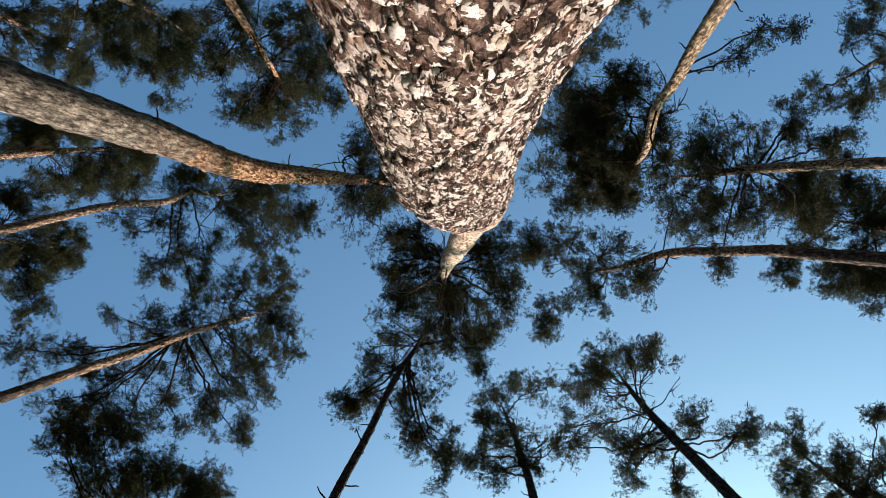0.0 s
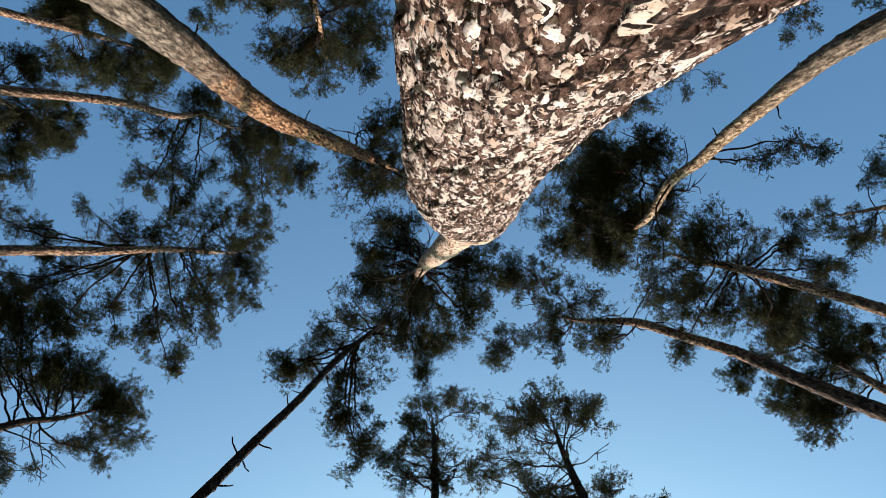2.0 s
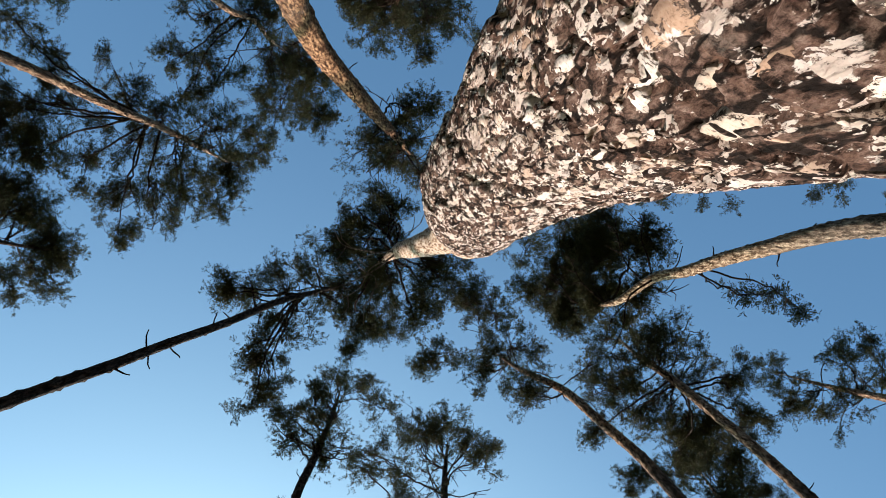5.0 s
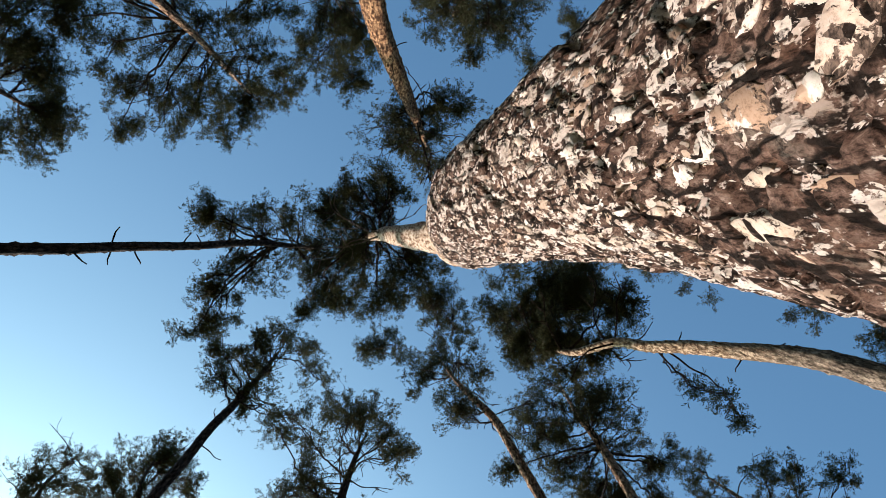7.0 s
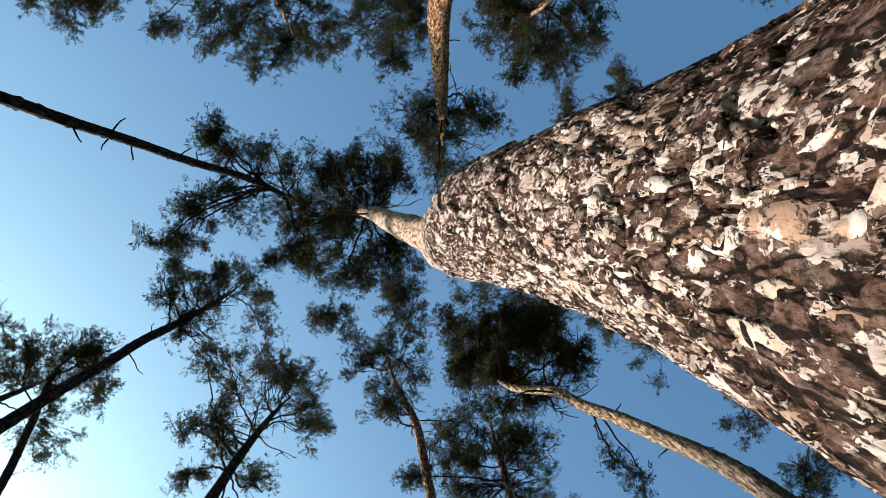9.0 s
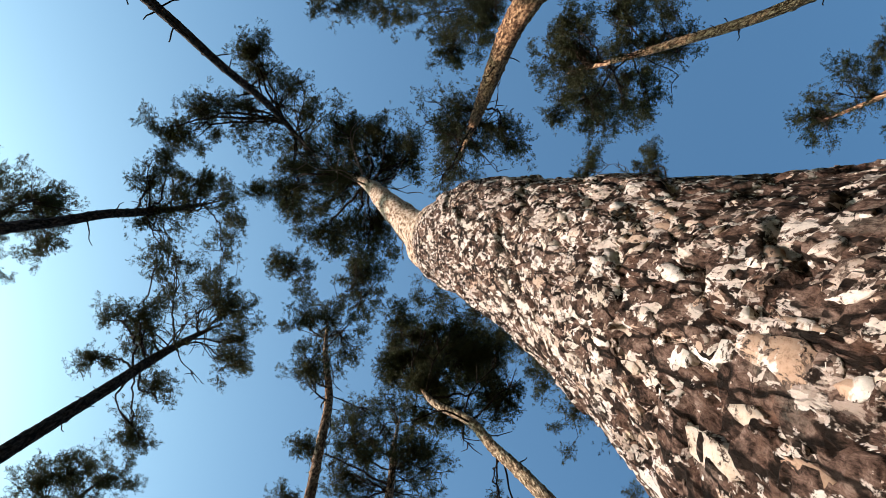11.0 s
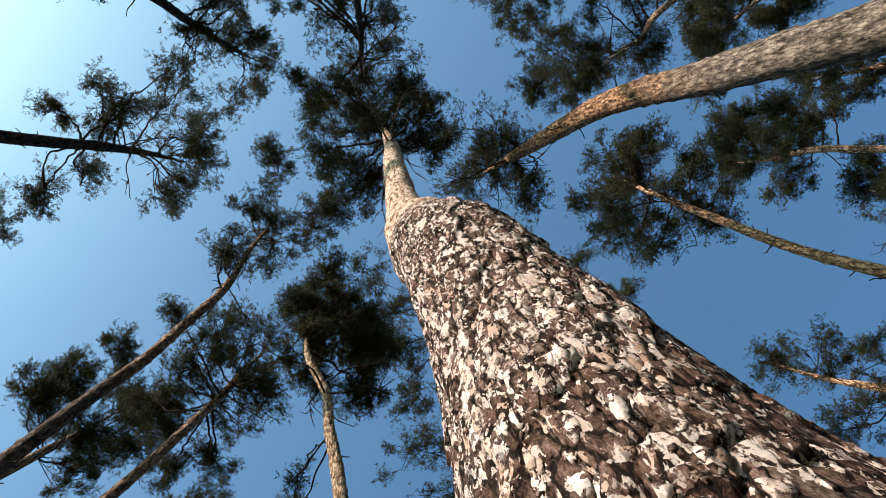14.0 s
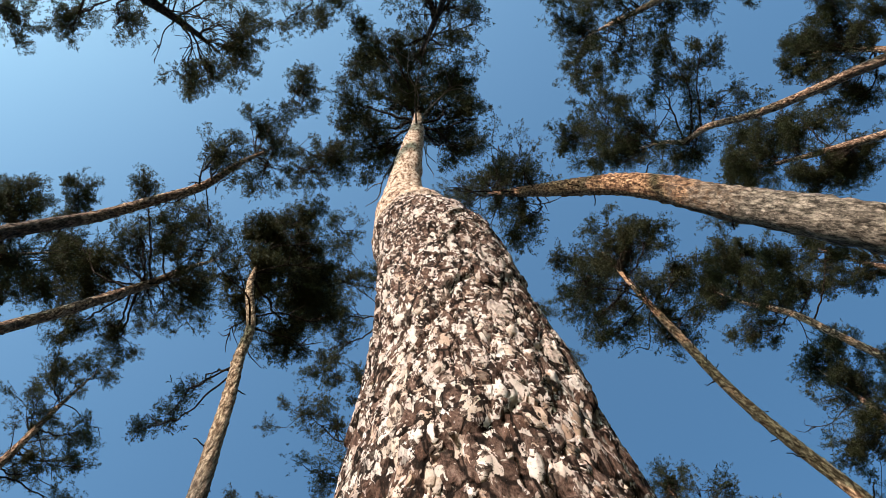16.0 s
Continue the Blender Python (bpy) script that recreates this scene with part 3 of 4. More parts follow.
    mark(0.263, 1.03, 0.019, 0.058, -15, "orange")
    mark(0.240, 1.16, 0.019, 0.066, 5, "cream")
    mark(0.230, 1.49, 0.018, 0.061, 7, "white")
    mark(0.199, 1.48, 0.022, 0.102, 7, "cream")
    mark(0.300, 1.39, 0.020, 0.089, -9, "white")
    mark(0.293, 1.57, 0.015, 0.064, -6, "white")
    mark(0.223, 1.41, 0.016, 0.076, 7, "cream")
    mark(0.342, 1.48, 0.026, 0.136, -16, "tan")
    mark(0.185, 1.74, 0.035, 0.235, 10, "cream")
    mark(0.180, 1.54, 0.024, 0.095, 9, "white")
    mark(0.215, 1.49, 0.019, 0.051, 7, "white")
    mark(0.233, 1.47, 0.014, 0.057, 1, "white")
    mark(0.238, 1.57, 0.017, 0.041, 4, "white")
    mark(0.296, 1.57, 0.015, 0.048, -8, "white")
    mark(0.356, 1.67, 0.025, 0.091, -20, "orange")
    mark(0.199, 2.01, 0.026, 0.110, 14, "cream")
    mark(0.289, 1.81, 0.032, 0.104, -3, "cream")
    mark(0.329, 1.84, 0.021, 0.060, -14, "cream")
    mark(0.339, 1.73, 0.030, 0.078, -25, "tan")
    mark(0.187, 1.61, 0.027, 0.099, 12, "cream")
    mark(0.226, 1.38, 0.021, 0.051, 9, "cream")
    uu, zz, sz, spin, lean = place(640, 1.05, 1.95, 0.03, 0.47, 0.008, 0.022)
    uu, zz, sz, spin, lean = (q[:264] for q in (uu, zz, sz, spin, lean))
    pick = rng.integers(16, size=len(uu))
    for k, v in zip(pick, laid(uu, zz, sz, spin, lean, pick, 0.005)):
        ends = np.arange(len(shapes[k][1])) >= len(shapes[k][1]) * 2 // 3
        part("bark_flake", mesh_of("bark_flake", v, shapes[k][1], M_FLAKE, ends), trunk)
    verts, faces, tops, at = [], [], [], 0
    for count, z0, z1, u0, u1, s0, s1 in ((500, 0.9, 3.2, 0, 1, 0.005, 0.013), (260, 1.7, 3.3, 0, 1, 0.008, 0.020), (110, 0.85, 1.95, 0.0, 0.5, 0.009, 0.026),
                                          (420, 1.1, 1.95, 0.47, 1.03, 0.012, 0.042), (300, 0.1, 1.12, 0, 1, 0.015, 0.05)):
        uu, zz, sz, spin, lean = place(count, z0, z1, u0, u1, s0, s1)
        pick = rng.integers(16, 34, size=len(uu)) if s1 < 0.02 else rng.integers(16, size=len(uu))
        v = laid(uu, zz, sz, spin, lean, pick, 0.003)
        n = v.shape[1]
        tops.append(np.tile(np.arange(len(shapes[pick[0]][1])) >= len(shapes[pick[0]][1]) * 2 // 3, len(uu)))
        verts.append(v.reshape(-1, 3))
        faces.append((np.stack([shapes[k][1] for k in pick]) + (at + n * np.arange(len(uu)))[:, None, None]).reshape(-1, 3))
        at += n * len(uu)
    part("bark_scale", mesh_of("bark_scale", np.concatenate(verts), np.concatenate(faces), M_FLAKES, np.concatenate(tops)), trunk, "small pale curled scales of bark", "stuff")


# ---- the pines around ----
pine('curved pine trunk, grey with lichen below and flaky orange bark above', 'lichen', 12, 0.8, 1,
     ((-2.35, -0.75, -0.10, 0.149), (-2.09, -0.64, 2.50, 0.125), (-1.94, -0.54, 4.30, 0.110), (-1.90, -0.51, 5.20, 0.108), (-1.88, -0.46, 6.10, 0.104), (-1.85, -0.45, 7.10, 0.101), (-1.78, -0.49, 8.20, 0.098), (-1.66, -0.55, 9.60, 0.088), (-1.45, -0.63, 11.60, 0.061), (-1.31, -0.69, 13.60, 0.009)),
     ((-1.39, -0.62, 13.45, 0.42, 0.42), (-1.58, -0.14, 13.33, 0.44, 0.64), (-1.43, -1.10, 11.66, 0.41, 0.51), (-1.22, -0.74, 14.49, 0.65, 0.43), (-1.69, -0.40, 11.39, 0.38, 0.42), (-1.50, -1.02, 10.99, 0.32, 0.28), (-1.19, -0.63, 14.64, 0.54, 0.33), (-1.65, -0.39, 11.68, 0.34, 0.26)))
pine('slender pine with a winding sunlit trunk and a broad ragged crown', 'brown', 5, 1.0, 2,
     ((-5.39, 1.11, -0.10, 0.078), (-4.97, 0.09, 8.42, 0.057), (-4.95, -0.06, 9.44, 0.056), (-4.91, -0.22, 10.73, 0.054), (-4.90, -0.33, 12.46, 0.052), (-4.92, -0.53, 13.55, 0.050), (-4.89, -0.52, 14.60, 0.035), (-4.78, -0.65, 16.60, 0.005)),
     ((-4.66, -0.47, 16.45, 0.42, 0.42), (-4.74, -0.08, 15.72, 0.70, 0.53), (-4.67, 0.44, 17.89, 0.74, 0.74), (-4.89, 0.67, 14.12, 0.63, 0.42), (-4.93, -0.76, 13.30, 0.44, 0.29), (-4.95, 1.16, 13.59, 0.40, 0.40), (-4.54, -0.60, 18.74, 0.56, 0.63), (-5.54, 0.09, 13.30, 0.59, 0.39), (-4.70, -0.50, 16.43, 0.73, 0.61), (-4.83, -0.61, 13.69, 0.51, 0.51), (-4.44, 0.02, 19.12, 0.57, 0.50), (-4.05, -0.04, 19.10, 0.43, 0.50), (-4.67, -0.69, 16.10, 0.60, 0.36), (-5.35, 0.89, 13.30, 0.39, 0.34)))
pine('straight pine with a wide open crown of many dead twigs', 'brown', 7, 1.0, 3,
     ((-4.75, 1.53, -0.10, 0.076), (-4.38, 1.68, 7.21, 0.056), (-4.34, 1.68, 8.37, 0.055), (-4.26, 1.71, 10.04, 0.054), (-4.19, 1.70, 11.66, 0.052), (-4.06, 1.75, 13.60, 0.036), (-3.94, 1.81, 15.60, 0.005)),
     ((-3.94, 1.79, 15.45, 0.42, 0.42), (-4.19, 1.36, 14.11, 0.63, 0.47), (-3.88, 1.94, 15.36, 0.40, 0.63), (-3.66, 2.62, 13.54, 0.40, 0.50), (-4.06, 3.03, 12.30, 0.45, 0.41), (-5.31, 1.70, 12.30, 0.63, 0.32), (-4.57, 2.29, 12.30, 0.50, 0.50), (-5.88, 2.59, 12.30, 0.72, 0.45), (-4.21, 1.16, 15.71, 0.47, 0.29), (-4.95, 3.04, 12.30, 0.45, 0.36), (-4.07, 1.36, 16.81, 0.44, 0.44), (-3.63, 2.51, 15.30, 0.34, 0.51), (-3.92, 2.11, 12.90, 0.48, 0.48), (-3.60, 2.88, 12.47, 0.41, 0.46), (-6.44, 2.08, 12.30, 0.54, 0.23), (-7.20, 2.13, 12.30, 0.45, 0.32), (-6.74, 2.97, 12.30, 0.36, 0.23), (-4.56, 1.55, 12.30, 0.54, 0.27), (-3.74, 3.49, 12.30, 0.36, 0.18), (-6.27, 3.15, 12.30, 0.45, 0.36), (-5.52, 3.52, 12.30, 0.45, 0.27)))
pine('pine with orange flaky trunk and long dead stubs under its crown', 'orange', 16, 1.1, 4,
     ((-2.86, -3.59, -0.10, 0.075), (-2.90, -3.10, 5.96, 0.056), (-2.87, -3.04, 6.81, 0.056), (-2.86, -2.94, 7.91, 0.056), (-2.92, -2.73, 9.52, 0.055), (-3.01, -2.43, 11.62, 0.040), (-3.14, -2.19, 13.62, 0.006)),
     ((-3.06, -2.33, 13.47, 0.42, 0.42), (-3.14, -2.53, 10.78, 0.43, 0.47), (-2.73, -2.86, 12.28, 0.54, 0.50), (-3.31, -2.16, 12.90, 0.57, 0.43), (-2.88, -2.57, 13.79, 0.36, 0.51), (-3.21, -2.78, 10.30, 0.38, 0.23), (-3.05, -2.97, 10.32, 0.30, 0.19), (-2.59, -2.86, 13.18, 0.49, 0.44), (-2.63, -2.97, 11.29, 0.41, 0.33), (-3.36, -2.05, 12.62, 0.51, 0.39), (-3.60, -1.87, 12.57, 0.42, 0.32), (-3.47, -1.88, 14.27, 0.48, 0.32), (-2.62, -2.86, 13.75, 0.36, 0.56), (-3.44, -2.18, 10.97, 0.28, 0.40), (-2.81, -2.52, 15.29, 0.34, 0.40)))
pine('dark-stemmed pine farther back with a flattened crown', 'brown', 5, 1.6, 5,
     ((-6.91, -5.20, -0.10, 0.091), (-6.71, -4.41, 11.52, 0.067), (-6.69, -4.34, 12.65, 0.066), (-6.65, -4.25, 14.23, 0.065), (-6.51, -4.32, 15.62, 0.046), (-6.39, -4.31, 17.62, 0.007)),
     ((-6.39, -4.31, 17.47, 0.42, 0.42), (-6.83, -3.94, 15.69, 0.93, 0.47), (-7.22, -3.40, 15.37, 0.57, 0.34), (-6.88, -3.70, 17.53, 0.59, 0.46), (-6.37, -4.49, 17.09, 0.51, 0.38), (-6.23, -4.79, 14.96, 0.55, 0.24), (-6.70, -3.99, 16.54, 0.62, 0.49), (-6.64, -4.22, 14.99, 0.50, 0.50), (-7.09, -3.45, 16.94, 0.70, 0.32), (-6.64, -4.02, 17.79, 0.60, 0.53), (-6.96, -3.87, 14.41, 0.53, 0.43), (-7.57, -3.27, 14.30, 0.32, 0.21), (-7.31, -3.00, 18.40, 0.41, 0.21)))
pine('pine with a loose crown half hidden behind a stouter trunk', 'brown', 3, 1.7, 6,
     ((-8.37, 0.49, -0.10, 0.092), (-7.63, -0.77, 10.38, 0.068), (-7.54, -0.96, 11.64, 0.064), (-7.42, -1.20, 13.25, 0.059), (-7.31, -1.38, 14.60, 0.039), (-7.16, -1.58, 16.60, 0.006)),
     ((-7.16, -1.58, 16.45, 0.42, 0.42), (-7.60, -1.40, 13.30, 0.64, 0.44), (-7.29, -1.28, 15.34, 0.74, 0.51), (-7.46, -0.80, 14.03, 0.57, 0.29), (-7.31, -0.88, 16.38, 0.43, 0.43), (-7.20, -1.63, 16.13, 0.54, 0.48), (-7.58, -1.63, 13.32, 0.69, 0.39), (-7.33, -1.62, 13.46, 0.70, 0.30), (-7.44, -0.68, 14.81, 0.66, 0.33), (-7.16, -1.59, 16.75, 0.38, 0.44)))
pine('pine with dense dark green crown tiers', 'brown', 3, 1.7, 7,
     ((-9.88, -0.88, -0.10, 0.106), (-9.10, 0.10, 11.88, 0.079), (-9.01, 0.20, 13.17, 0.072), (-8.91, 0.44, 14.60, 0.047), (-8.78, 0.64, 16.60, 0.007)),
     ((-8.78, 0.64, 16.45, 0.42, 0.42), (-8.87, 0.57, 15.26, 0.79, 0.51), (-8.93, -0.29, 14.91, 0.55, 0.39), (-8.82, 1.66, 15.15, 0.39, 0.43), (-8.78, 0.98, 16.36, 0.37, 0.27), (-8.94, 0.94, 13.79, 0.61, 0.51), (-8.81, 0.36, 16.22, 0.60, 0.48), (-8.86, 1.02, 15.04, 0.67, 0.34), (-8.94, -0.57, 15.03, 0.56, 0.28)))
pine('pine seen at the edge of the clearing, thin feathery crown', 'brown', 3, 1.3, 8,
     ((-9.49, -5.69, -0.10, 0.104), (-9.21, -4.17, 13.02, 0.077), (-9.18, -4.01, 14.46, 0.070), (-9.11, -3.99, 15.60, 0.046), (-9.03, -3.84, 17.60, 0.007)),
     ((-9.03, -3.84, 17.45, 0.42, 0.42), (-8.98, -4.27, 15.60, 0.70, 0.41), (-9.24, -3.57, 16.31, 0.73, 0.43), (-9.27, -3.67, 15.28, 0.45, 0.57), (-9.15, -3.52, 17.90, 0.40, 0.29), (-8.93, -4.24, 16.56, 0.43, 0.37), (-9.23, -3.39, 17.55, 0.46, 0.24)))
pine('pine with thick shaded foliage hanging low', 'brown', 3, 1.6, 9,
     ((-6.47, -6.89, -0.10, 0.109), (-6.50, -5.76, 9.32, 0.081), (-6.50, -5.60, 10.43, 0.075), (-6.57, -5.35, 11.62, 0.049), (-6.64, -5.15, 13.62, 0.007)),
     ((-6.64, -5.15, 13.47, 0.42, 0.42), (-6.68, -5.08, 12.56, 0.55, 0.65), (-6.29, -5.71, 11.49, 0.50, 0.67), (-6.91, -4.70, 13.27, 0.29, 0.34), (-6.80, -5.12, 11.36, 0.58, 0.75)))
pine('sunlit pine top with pale orange limbs and green tufts', 'orange', 3, 1.0, 10,
     ((-5.60, -6.97, -0.10, 0.106), (-4.41, -7.14, 9.87, 0.079), (-4.23, -7.16, 10.96, 0.073), (-4.07, -7.19, 11.72, 0.070), (-3.88, -7.22, 12.62, 0.047), (-3.68, -7.29, 14.62, 0.007)),
     ((-3.68, -7.29, 14.47, 0.42, 0.42), (-3.73, -7.17, 14.25, 0.47, 0.47), (-4.12, -7.07, 12.95, 0.62, 0.48), (-3.91, -7.30, 11.43, 0.59, 0.46), (-4.60, -6.88, 12.09, 0.40, 0.31), (-3.31, -7.57, 11.87, 0.39, 0.39), (-4.79, -7.05, 11.32, 0.41, 0.50)))
pine('slim pine with sky showing between its crown twigs', 'brown', 3, 1.0, 11,
     ((0.35, -3.00, -0.10, 0.065), (0.78, -2.68, 9.50, 0.048), (0.90, -2.59, 12.17, 0.050), (1.13, -2.43, 15.62, 0.038), (1.25, -2.35, 17.62, 0.006)),
     ((1.25, -2.35, 17.47, 0.42, 0.42), (2.13, -1.95, 17.14, 0.64, 0.64), (1.81, -2.48, 14.32, 0.42, 0.53), (2.05, -1.34, 20.12, 0.53, 0.45), (2.04, -2.99, 14.32, 0.37, 0.27)))
pine('pine with several foliage tiers partly hidden by the great trunk', 'brown', 4, 1.0, 12,
     ((-0.02, -5.01, -0.10, 0.098), (1.01, -4.32, 8.45, 0.073), (1.22, -4.20, 9.99, 0.072), (1.53, -3.97, 12.62, 0.050), (1.73, -3.80, 14.62, 0.008)),
     ((1.73, -3.80, 14.47, 0.42, 0.42), (2.35, -3.55, 14.94, 0.50, 0.42), (2.45, -3.63, 12.44, 0.55, 0.35), (2.22, -4.19, 11.32, 0.46, 0.33), (3.60, -4.55, 11.28, 0.37, 0.29), (4.34, -5.71, 11.28, 0.54, 0.41), (4.63, -5.32, 11.28, 0.50, 0.33)))
pine('small pine top peeping out behind the great trunk', 'brown', 0, 1.0, 13,
     ((0.33, -5.33, -0.10, 0.087), (-0.86, -4.68, 9.87, 0.065), (-0.99, -4.61, 10.80, 0.062), (-1.43, -4.43, 12.61, 0.040), (-1.63, -4.26, 14.61, 0.006)),
     ((-1.63, -4.26, 14.46, 0.42, 0.42), (-1.97, -3.72, 17.11, 0.38, 0.26), (-1.96, -4.21, 14.08, 0.40, 0.26), (-2.07, -3.88, 17.08, 0.54, 0.32), (-2.02, -4.24, 13.98, 0.41, 0.21)))
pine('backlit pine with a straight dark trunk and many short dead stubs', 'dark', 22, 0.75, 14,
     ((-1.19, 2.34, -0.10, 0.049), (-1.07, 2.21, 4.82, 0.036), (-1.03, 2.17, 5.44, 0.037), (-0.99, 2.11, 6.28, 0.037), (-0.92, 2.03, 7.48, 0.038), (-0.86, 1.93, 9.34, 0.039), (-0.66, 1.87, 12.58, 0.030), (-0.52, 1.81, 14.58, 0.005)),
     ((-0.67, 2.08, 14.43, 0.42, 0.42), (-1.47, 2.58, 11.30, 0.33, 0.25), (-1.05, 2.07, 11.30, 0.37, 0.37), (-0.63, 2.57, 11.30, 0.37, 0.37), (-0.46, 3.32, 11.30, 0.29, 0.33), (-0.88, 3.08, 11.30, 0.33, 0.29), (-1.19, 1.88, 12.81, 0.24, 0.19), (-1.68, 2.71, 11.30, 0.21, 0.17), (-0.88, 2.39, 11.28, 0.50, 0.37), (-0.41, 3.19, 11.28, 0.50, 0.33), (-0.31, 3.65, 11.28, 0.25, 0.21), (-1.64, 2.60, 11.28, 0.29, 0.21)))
pine('small backlit pine with a dense heart and sparse twiggy sides', 'dark', 10, 0.75, 15,
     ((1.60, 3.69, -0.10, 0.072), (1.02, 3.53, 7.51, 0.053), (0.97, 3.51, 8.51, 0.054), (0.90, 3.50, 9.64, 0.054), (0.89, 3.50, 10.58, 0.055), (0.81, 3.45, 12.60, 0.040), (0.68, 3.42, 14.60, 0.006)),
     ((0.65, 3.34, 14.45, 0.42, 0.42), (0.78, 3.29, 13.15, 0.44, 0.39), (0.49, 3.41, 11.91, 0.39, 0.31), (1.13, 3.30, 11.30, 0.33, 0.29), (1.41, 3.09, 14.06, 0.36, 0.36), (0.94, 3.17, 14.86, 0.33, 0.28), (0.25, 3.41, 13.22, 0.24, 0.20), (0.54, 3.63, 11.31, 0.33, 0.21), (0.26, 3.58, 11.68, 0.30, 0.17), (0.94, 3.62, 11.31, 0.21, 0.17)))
pine('pine with a crooked backlit stem, long side limbs and airy tufts', 'dark', 12, 0.75, 16,
     ((3.08, 3.09, -0.10, 0.093), (2.97, 3.00, 4.00, 0.080), (2.92, 2.96, 6.50, 0.073), (2.91, 2.95, 8.00, 0.069), (2.90, 2.94, 9.50, 0.068), (2.87, 2.93, 11.00, 0.064), (2.86, 2.88, 12.60, 0.047), (2.89, 2.78, 14.60, 0.007)),
     ((2.58, 2.58, 14.45, 0.42, 0.42), (2.56, 2.67, 13.59, 0.60, 0.50), (2.00, 3.30, 12.55, 0.51, 0.46), (2.53, 3.20, 11.30, 0.50, 0.41), (3.06, 2.25, 12.45, 0.37, 0.41), (1.95, 3.19, 14.98, 0.39, 0.33), (4.09, 3.09, 11.30, 0.37, 0.33), (3.51, 2.85, 11.30, 0.33, 0.21), (2.46, 3.70, 11.30, 0.37, 0.25), (1.69, 3.62, 12.35, 0.23, 0.23), (2.41, 2.86, 13.61, 0.50, 0.45), (2.53, 3.24, 11.31, 0.46, 0.37), (3.99, 3.10, 11.31, 0.33, 0.29), (3.14, 3.88, 11.31, 0.33, 0.33), (3.04, 2.26, 13.27, 0.39, 0.34)))
pine('pine with a long bowed trunk lit along one side', 'brown', 8, 0.9, 17,
     ((3.81, 0.25, -0.10, 0.085), (3.67, 0.24, 2.50, 0.074), (3.57, 0.25, 4.50, 0.066), (3.49, 0.27, 6.00, 0.063), (3.40, 0.28, 7.20, 0.062), (3.26, 0.27, 8.40, 0.061), (3.08, 0.33, 9.60, 0.059), (2.85, 0.41, 11.00, 0.059), (2.55, 0.70, 12.60, 0.040), (2.25, 0.94, 14.60, 0.006)),
     ((2.29, 0.93, 14.43, 0.42, 0.42), (2.02, 0.33, 17.10, 0.77, 0.49), (2.54, 0.36, 13.65, 0.61, 0.38), (2.28, 1.28, 13.77, 0.56, 0.39), (1.87, 1.89, 16.78, 0.38, 0.40), (2.59, 0.87, 11.31, 0.32, 0.29), (1.32, 0.59, 17.10, 0.51, 0.51), (1.70, 2.47, 16.88, 0.23, 0.20), (1.95, 0.69, 17.12, 0.64, 0.51), (1.77, 2.18, 16.93, 0.35, 0.51), (2.58, 0.80, 11.63, 0.34, 0.26)))
pine('pine with reddish trunk, wide irregular crown and bare limbs', 'brown', 7, 1.0, 18,
     ((4.69, 0.14, -0.10, 0.086), (4.59, -0.15, 3.00, 0.075), (4.48, -0.42, 6.00, 0.065), (4.45, -0.58, 7.50, 0.063), (4.41, -0.70, 9.00, 0.064), (4.34, -0.78, 10.50, 0.065), (4.27, -0.85, 12.00, 0.064), (4.19, -0.87, 13.58, 0.047), (4.08, -0.97, 15.58, 0.007)),
     ((3.89, -0.65, 15.43, 0.42, 0.42), (3.93, -1.25, 12.81, 0.47, 0.38), (4.47, -1.29, 12.30, 0.45, 0.29), (5.17, -1.42, 12.30, 0.36, 0.25), (4.08, -0.25, 13.66, 0.51, 0.51), (4.32, -0.09, 12.30, 0.50, 0.38), (4.27, 0.71, 12.90, 0.38, 0.29), (5.10, -0.45, 12.30, 0.41, 0.32), (5.78, -1.29, 12.30, 0.36, 0.23), (4.06, -0.04, 13.34, 0.59, 0.49), (3.92, -1.05, 12.49, 0.37, 0.46), (4.69, -0.51, 12.32, 0.45, 0.41), (5.22, -0.18, 12.32, 0.45, 0.36), (3.89, -1.06, 13.22, 0.39, 0.59), (5.14, -1.67, 12.32, 0.36, 0.32), (5.30, -0.79, 12.32, 0.54, 0.36)))
pine('crooked pine with pale yellow bark and a dense dark crown', 'yellow', 6, 3.2, 19,
     ((2.21, -2.10, -0.10, 0.108), (2.09, -2.03, 2.50, 0.093), (2.00, -1.97, 4.30, 0.082), (1.96, -1.90, 5.40, 0.073), (2.00, -1.72, 6.50, 0.066), (2.03, -1.56, 7.30, 0.061), (2.05, -1.40, 7.90, 0.057), (2.03, -1.25, 8.50, 0.053), (2.10, -0.89, 9.20, 0.044), (2.12, -0.69, 10.07, 0.005)),
     ((2.21, -0.93, 9.92, 0.42, 0.42), (1.86, -1.54, 11.55, 0.38, 0.47), (2.10, -0.94, 12.36, 0.46, 0.55), (1.94, -1.28, 12.25, 0.36, 0.63), (2.20, -0.51, 14.04, 0.47, 0.31), (1.90, -1.70, 9.74, 0.32, 0.25), (2.31, -0.55, 11.85, 0.30, 0.35), (2.88, -1.80, 8.60, 0.16, 0.15, 7.65), (3.12, -2.02, 8.62, 0.11, 0.07, 7.7), (3.42, -2.12, 8.62, 0.13, 0.11, 7.6)))
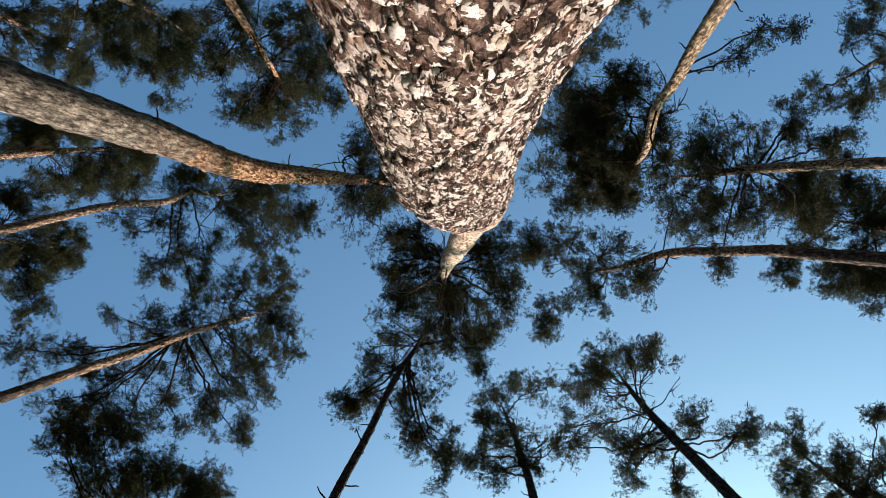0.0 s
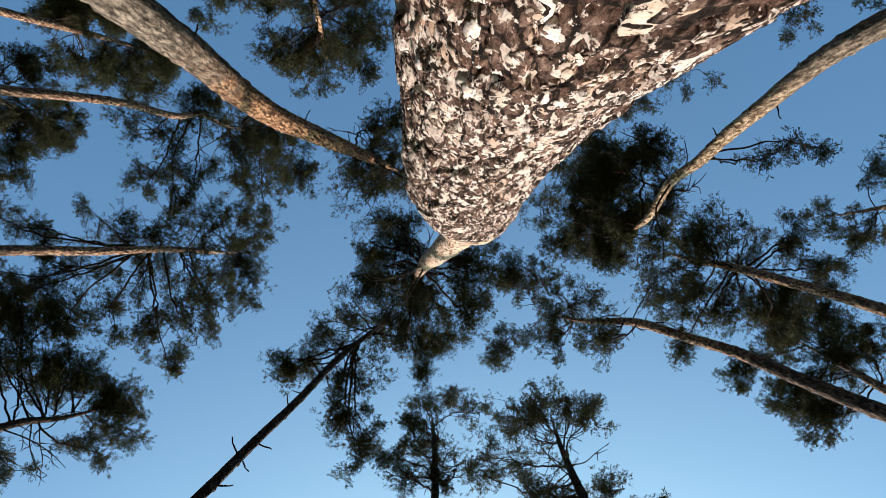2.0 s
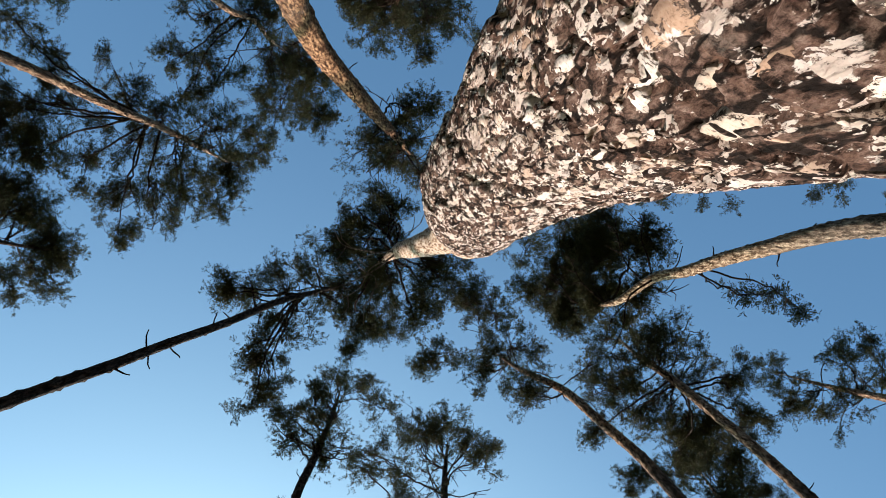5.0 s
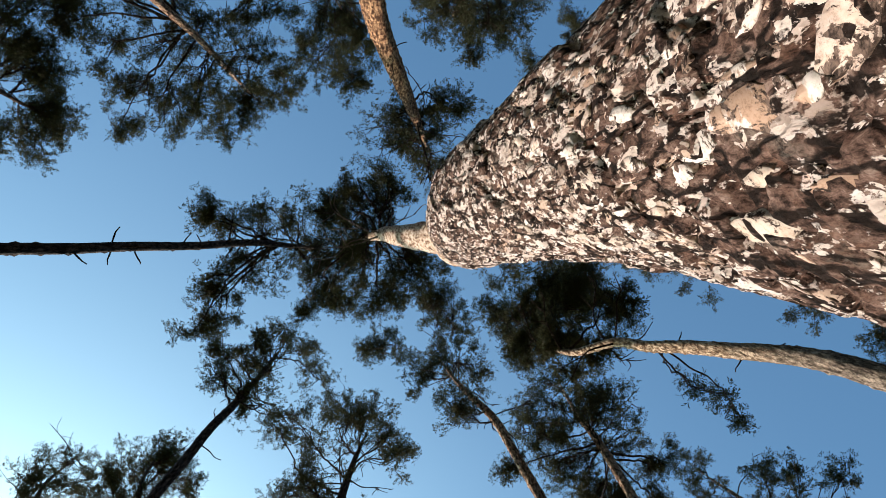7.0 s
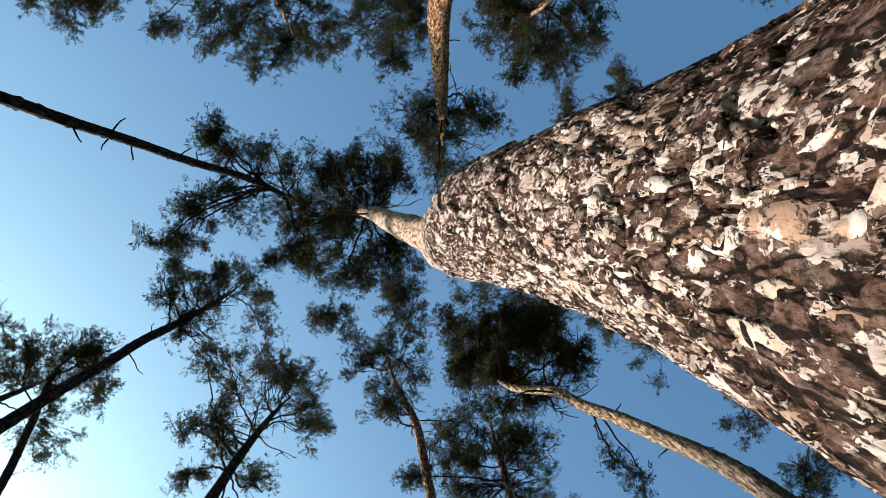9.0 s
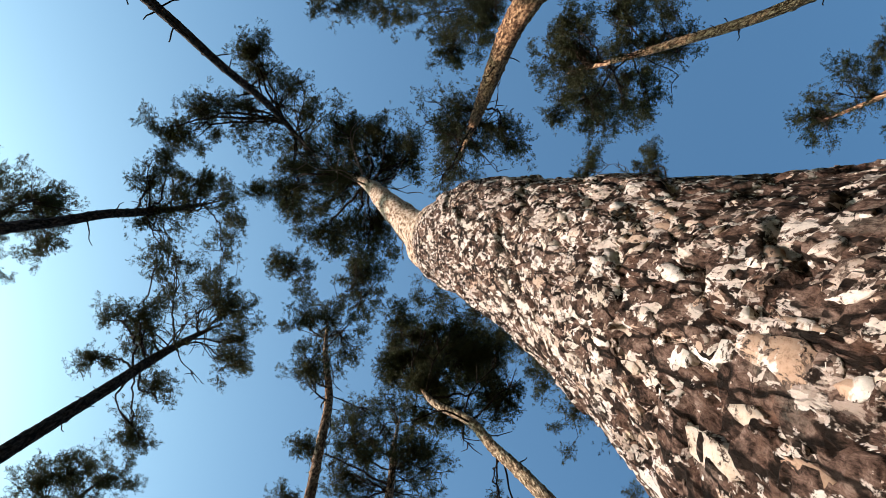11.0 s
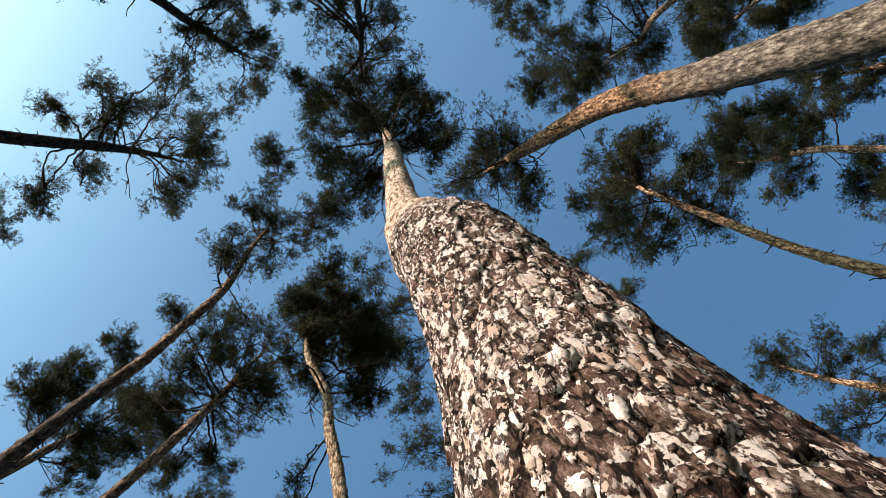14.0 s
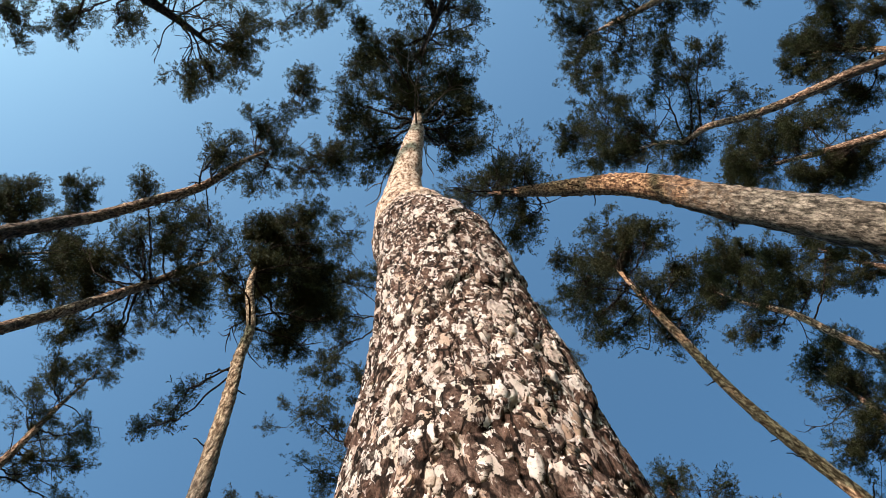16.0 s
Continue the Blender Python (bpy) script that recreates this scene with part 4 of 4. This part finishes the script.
pine('pine with heavy tufts at the edge of the clearing', 'brown', 3, 1.0, 20,
     ((7.62, -3.89, -0.10, 0.098), (7.22, -3.15, 10.98, 0.072), (7.18, -3.07, 12.12, 0.067), (7.16, -2.89, 13.60, 0.043), (7.11, -2.70, 15.60, 0.007)),
     ((7.11, -2.70, 15.45, 0.42, 0.42), (6.95, -3.38, 13.77, 0.39, 0.36), (7.31, -2.40, 14.39, 0.48, 0.48), (7.51, -1.71, 15.58, 0.29, 0.23), (7.25, -2.72, 13.25, 0.39, 0.59), (6.79, -3.65, 13.20, 0.34, 0.34), (6.75, -4.15, 12.27, 0.32, 0.36), (7.05, -3.42, 12.32, 0.45, 0.36)))
pine('pine with dark inner foliage and lit green fringes', 'brown', 4, 1.4, 21,
     ((7.94, 1.66, -0.10, 0.109), (7.37, 0.34, 11.04, 0.081), (7.31, 0.21, 12.18, 0.074), (7.23, 0.04, 13.60, 0.047), (7.13, -0.16, 15.60, 0.007)),
     ((7.13, -0.16, 15.45, 0.42, 0.42), (7.18, -0.49, 14.65, 0.49, 0.49), (7.23, -0.06, 13.76, 0.41, 0.61), (7.18, 1.00, 14.58, 0.54, 0.35), (7.06, 0.92, 16.71, 0.47, 0.31), (7.24, 1.01, 13.40, 0.40, 0.40), (7.11, 0.05, 15.83, 0.41, 0.41), (7.15, 0.89, 14.43, 0.64, 0.53), (7.19, -0.02, 13.81, 0.71, 0.36), (7.03, 0.68, 16.54, 0.47, 0.35), (7.13, -0.83, 14.85, 0.66, 0.55), (7.24, -0.47, 12.91, 0.57, 0.38), (7.20, 0.97, 13.40, 0.40, 0.49), (7.07, -0.42, 15.92, 0.59, 0.47)))
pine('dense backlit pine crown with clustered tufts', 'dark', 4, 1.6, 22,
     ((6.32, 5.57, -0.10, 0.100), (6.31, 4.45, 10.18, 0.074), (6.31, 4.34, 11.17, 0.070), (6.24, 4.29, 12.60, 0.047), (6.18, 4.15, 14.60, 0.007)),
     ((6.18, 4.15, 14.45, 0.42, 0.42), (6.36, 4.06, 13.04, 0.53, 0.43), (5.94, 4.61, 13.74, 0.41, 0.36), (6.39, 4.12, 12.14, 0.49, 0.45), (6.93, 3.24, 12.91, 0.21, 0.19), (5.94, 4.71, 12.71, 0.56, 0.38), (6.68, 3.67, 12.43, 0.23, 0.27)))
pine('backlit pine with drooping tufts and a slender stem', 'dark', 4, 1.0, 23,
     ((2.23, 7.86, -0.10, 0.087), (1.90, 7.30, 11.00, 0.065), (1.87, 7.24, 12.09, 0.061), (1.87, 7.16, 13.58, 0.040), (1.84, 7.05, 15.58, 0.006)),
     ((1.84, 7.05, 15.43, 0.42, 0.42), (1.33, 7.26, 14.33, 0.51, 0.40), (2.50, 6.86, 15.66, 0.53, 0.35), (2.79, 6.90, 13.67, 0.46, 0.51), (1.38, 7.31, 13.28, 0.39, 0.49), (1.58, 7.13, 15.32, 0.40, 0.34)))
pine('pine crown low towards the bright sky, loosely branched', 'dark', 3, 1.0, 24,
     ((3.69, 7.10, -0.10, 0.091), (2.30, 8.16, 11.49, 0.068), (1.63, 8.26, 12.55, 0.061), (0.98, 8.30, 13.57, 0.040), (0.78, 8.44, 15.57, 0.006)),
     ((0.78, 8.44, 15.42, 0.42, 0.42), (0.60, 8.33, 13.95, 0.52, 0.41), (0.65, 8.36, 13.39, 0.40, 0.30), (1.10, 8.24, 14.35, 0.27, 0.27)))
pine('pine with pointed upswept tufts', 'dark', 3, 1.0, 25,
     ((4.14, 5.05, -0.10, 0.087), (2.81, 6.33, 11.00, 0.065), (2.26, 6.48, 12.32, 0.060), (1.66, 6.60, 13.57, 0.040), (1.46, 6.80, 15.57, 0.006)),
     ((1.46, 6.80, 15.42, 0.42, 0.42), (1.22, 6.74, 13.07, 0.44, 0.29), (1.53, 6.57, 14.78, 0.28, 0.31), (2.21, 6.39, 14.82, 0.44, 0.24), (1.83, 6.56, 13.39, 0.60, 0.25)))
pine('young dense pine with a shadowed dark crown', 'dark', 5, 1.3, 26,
     ((-6.32, 3.98, -0.10, 0.073), (-5.19, 4.50, 9.28, 0.054), (-5.09, 4.54, 10.01, 0.053), (-4.98, 4.56, 10.90, 0.052), (-4.83, 4.65, 11.59, 0.037), (-4.63, 4.79, 13.59, 0.006)),
     ((-4.63, 4.79, 13.44, 0.42, 0.42), (-5.86, 3.55, 11.77, 0.43, 0.48), (-5.22, 4.15, 12.26, 0.59, 0.41), (-4.72, 4.61, 12.89, 0.33, 0.27), (-6.24, 3.16, 11.66, 0.30, 0.26), (-5.84, 3.45, 12.89, 0.52, 0.29), (-5.36, 4.15, 11.97, 0.44, 0.44), (-4.36, 5.08, 13.13, 0.39, 0.34), (-5.56, 3.92, 11.32, 0.46, 0.40), (-5.08, 4.30, 12.45, 0.50, 0.41), (-4.59, 4.76, 12.97, 0.40, 0.43), (-4.36, 5.11, 11.95, 0.44, 0.31), (-4.80, 4.85, 10.29, 0.41, 0.23), (-6.03, 3.43, 11.33, 0.33, 0.25), (-5.86, 3.53, 12.13, 0.36, 0.27)))

great_pine()
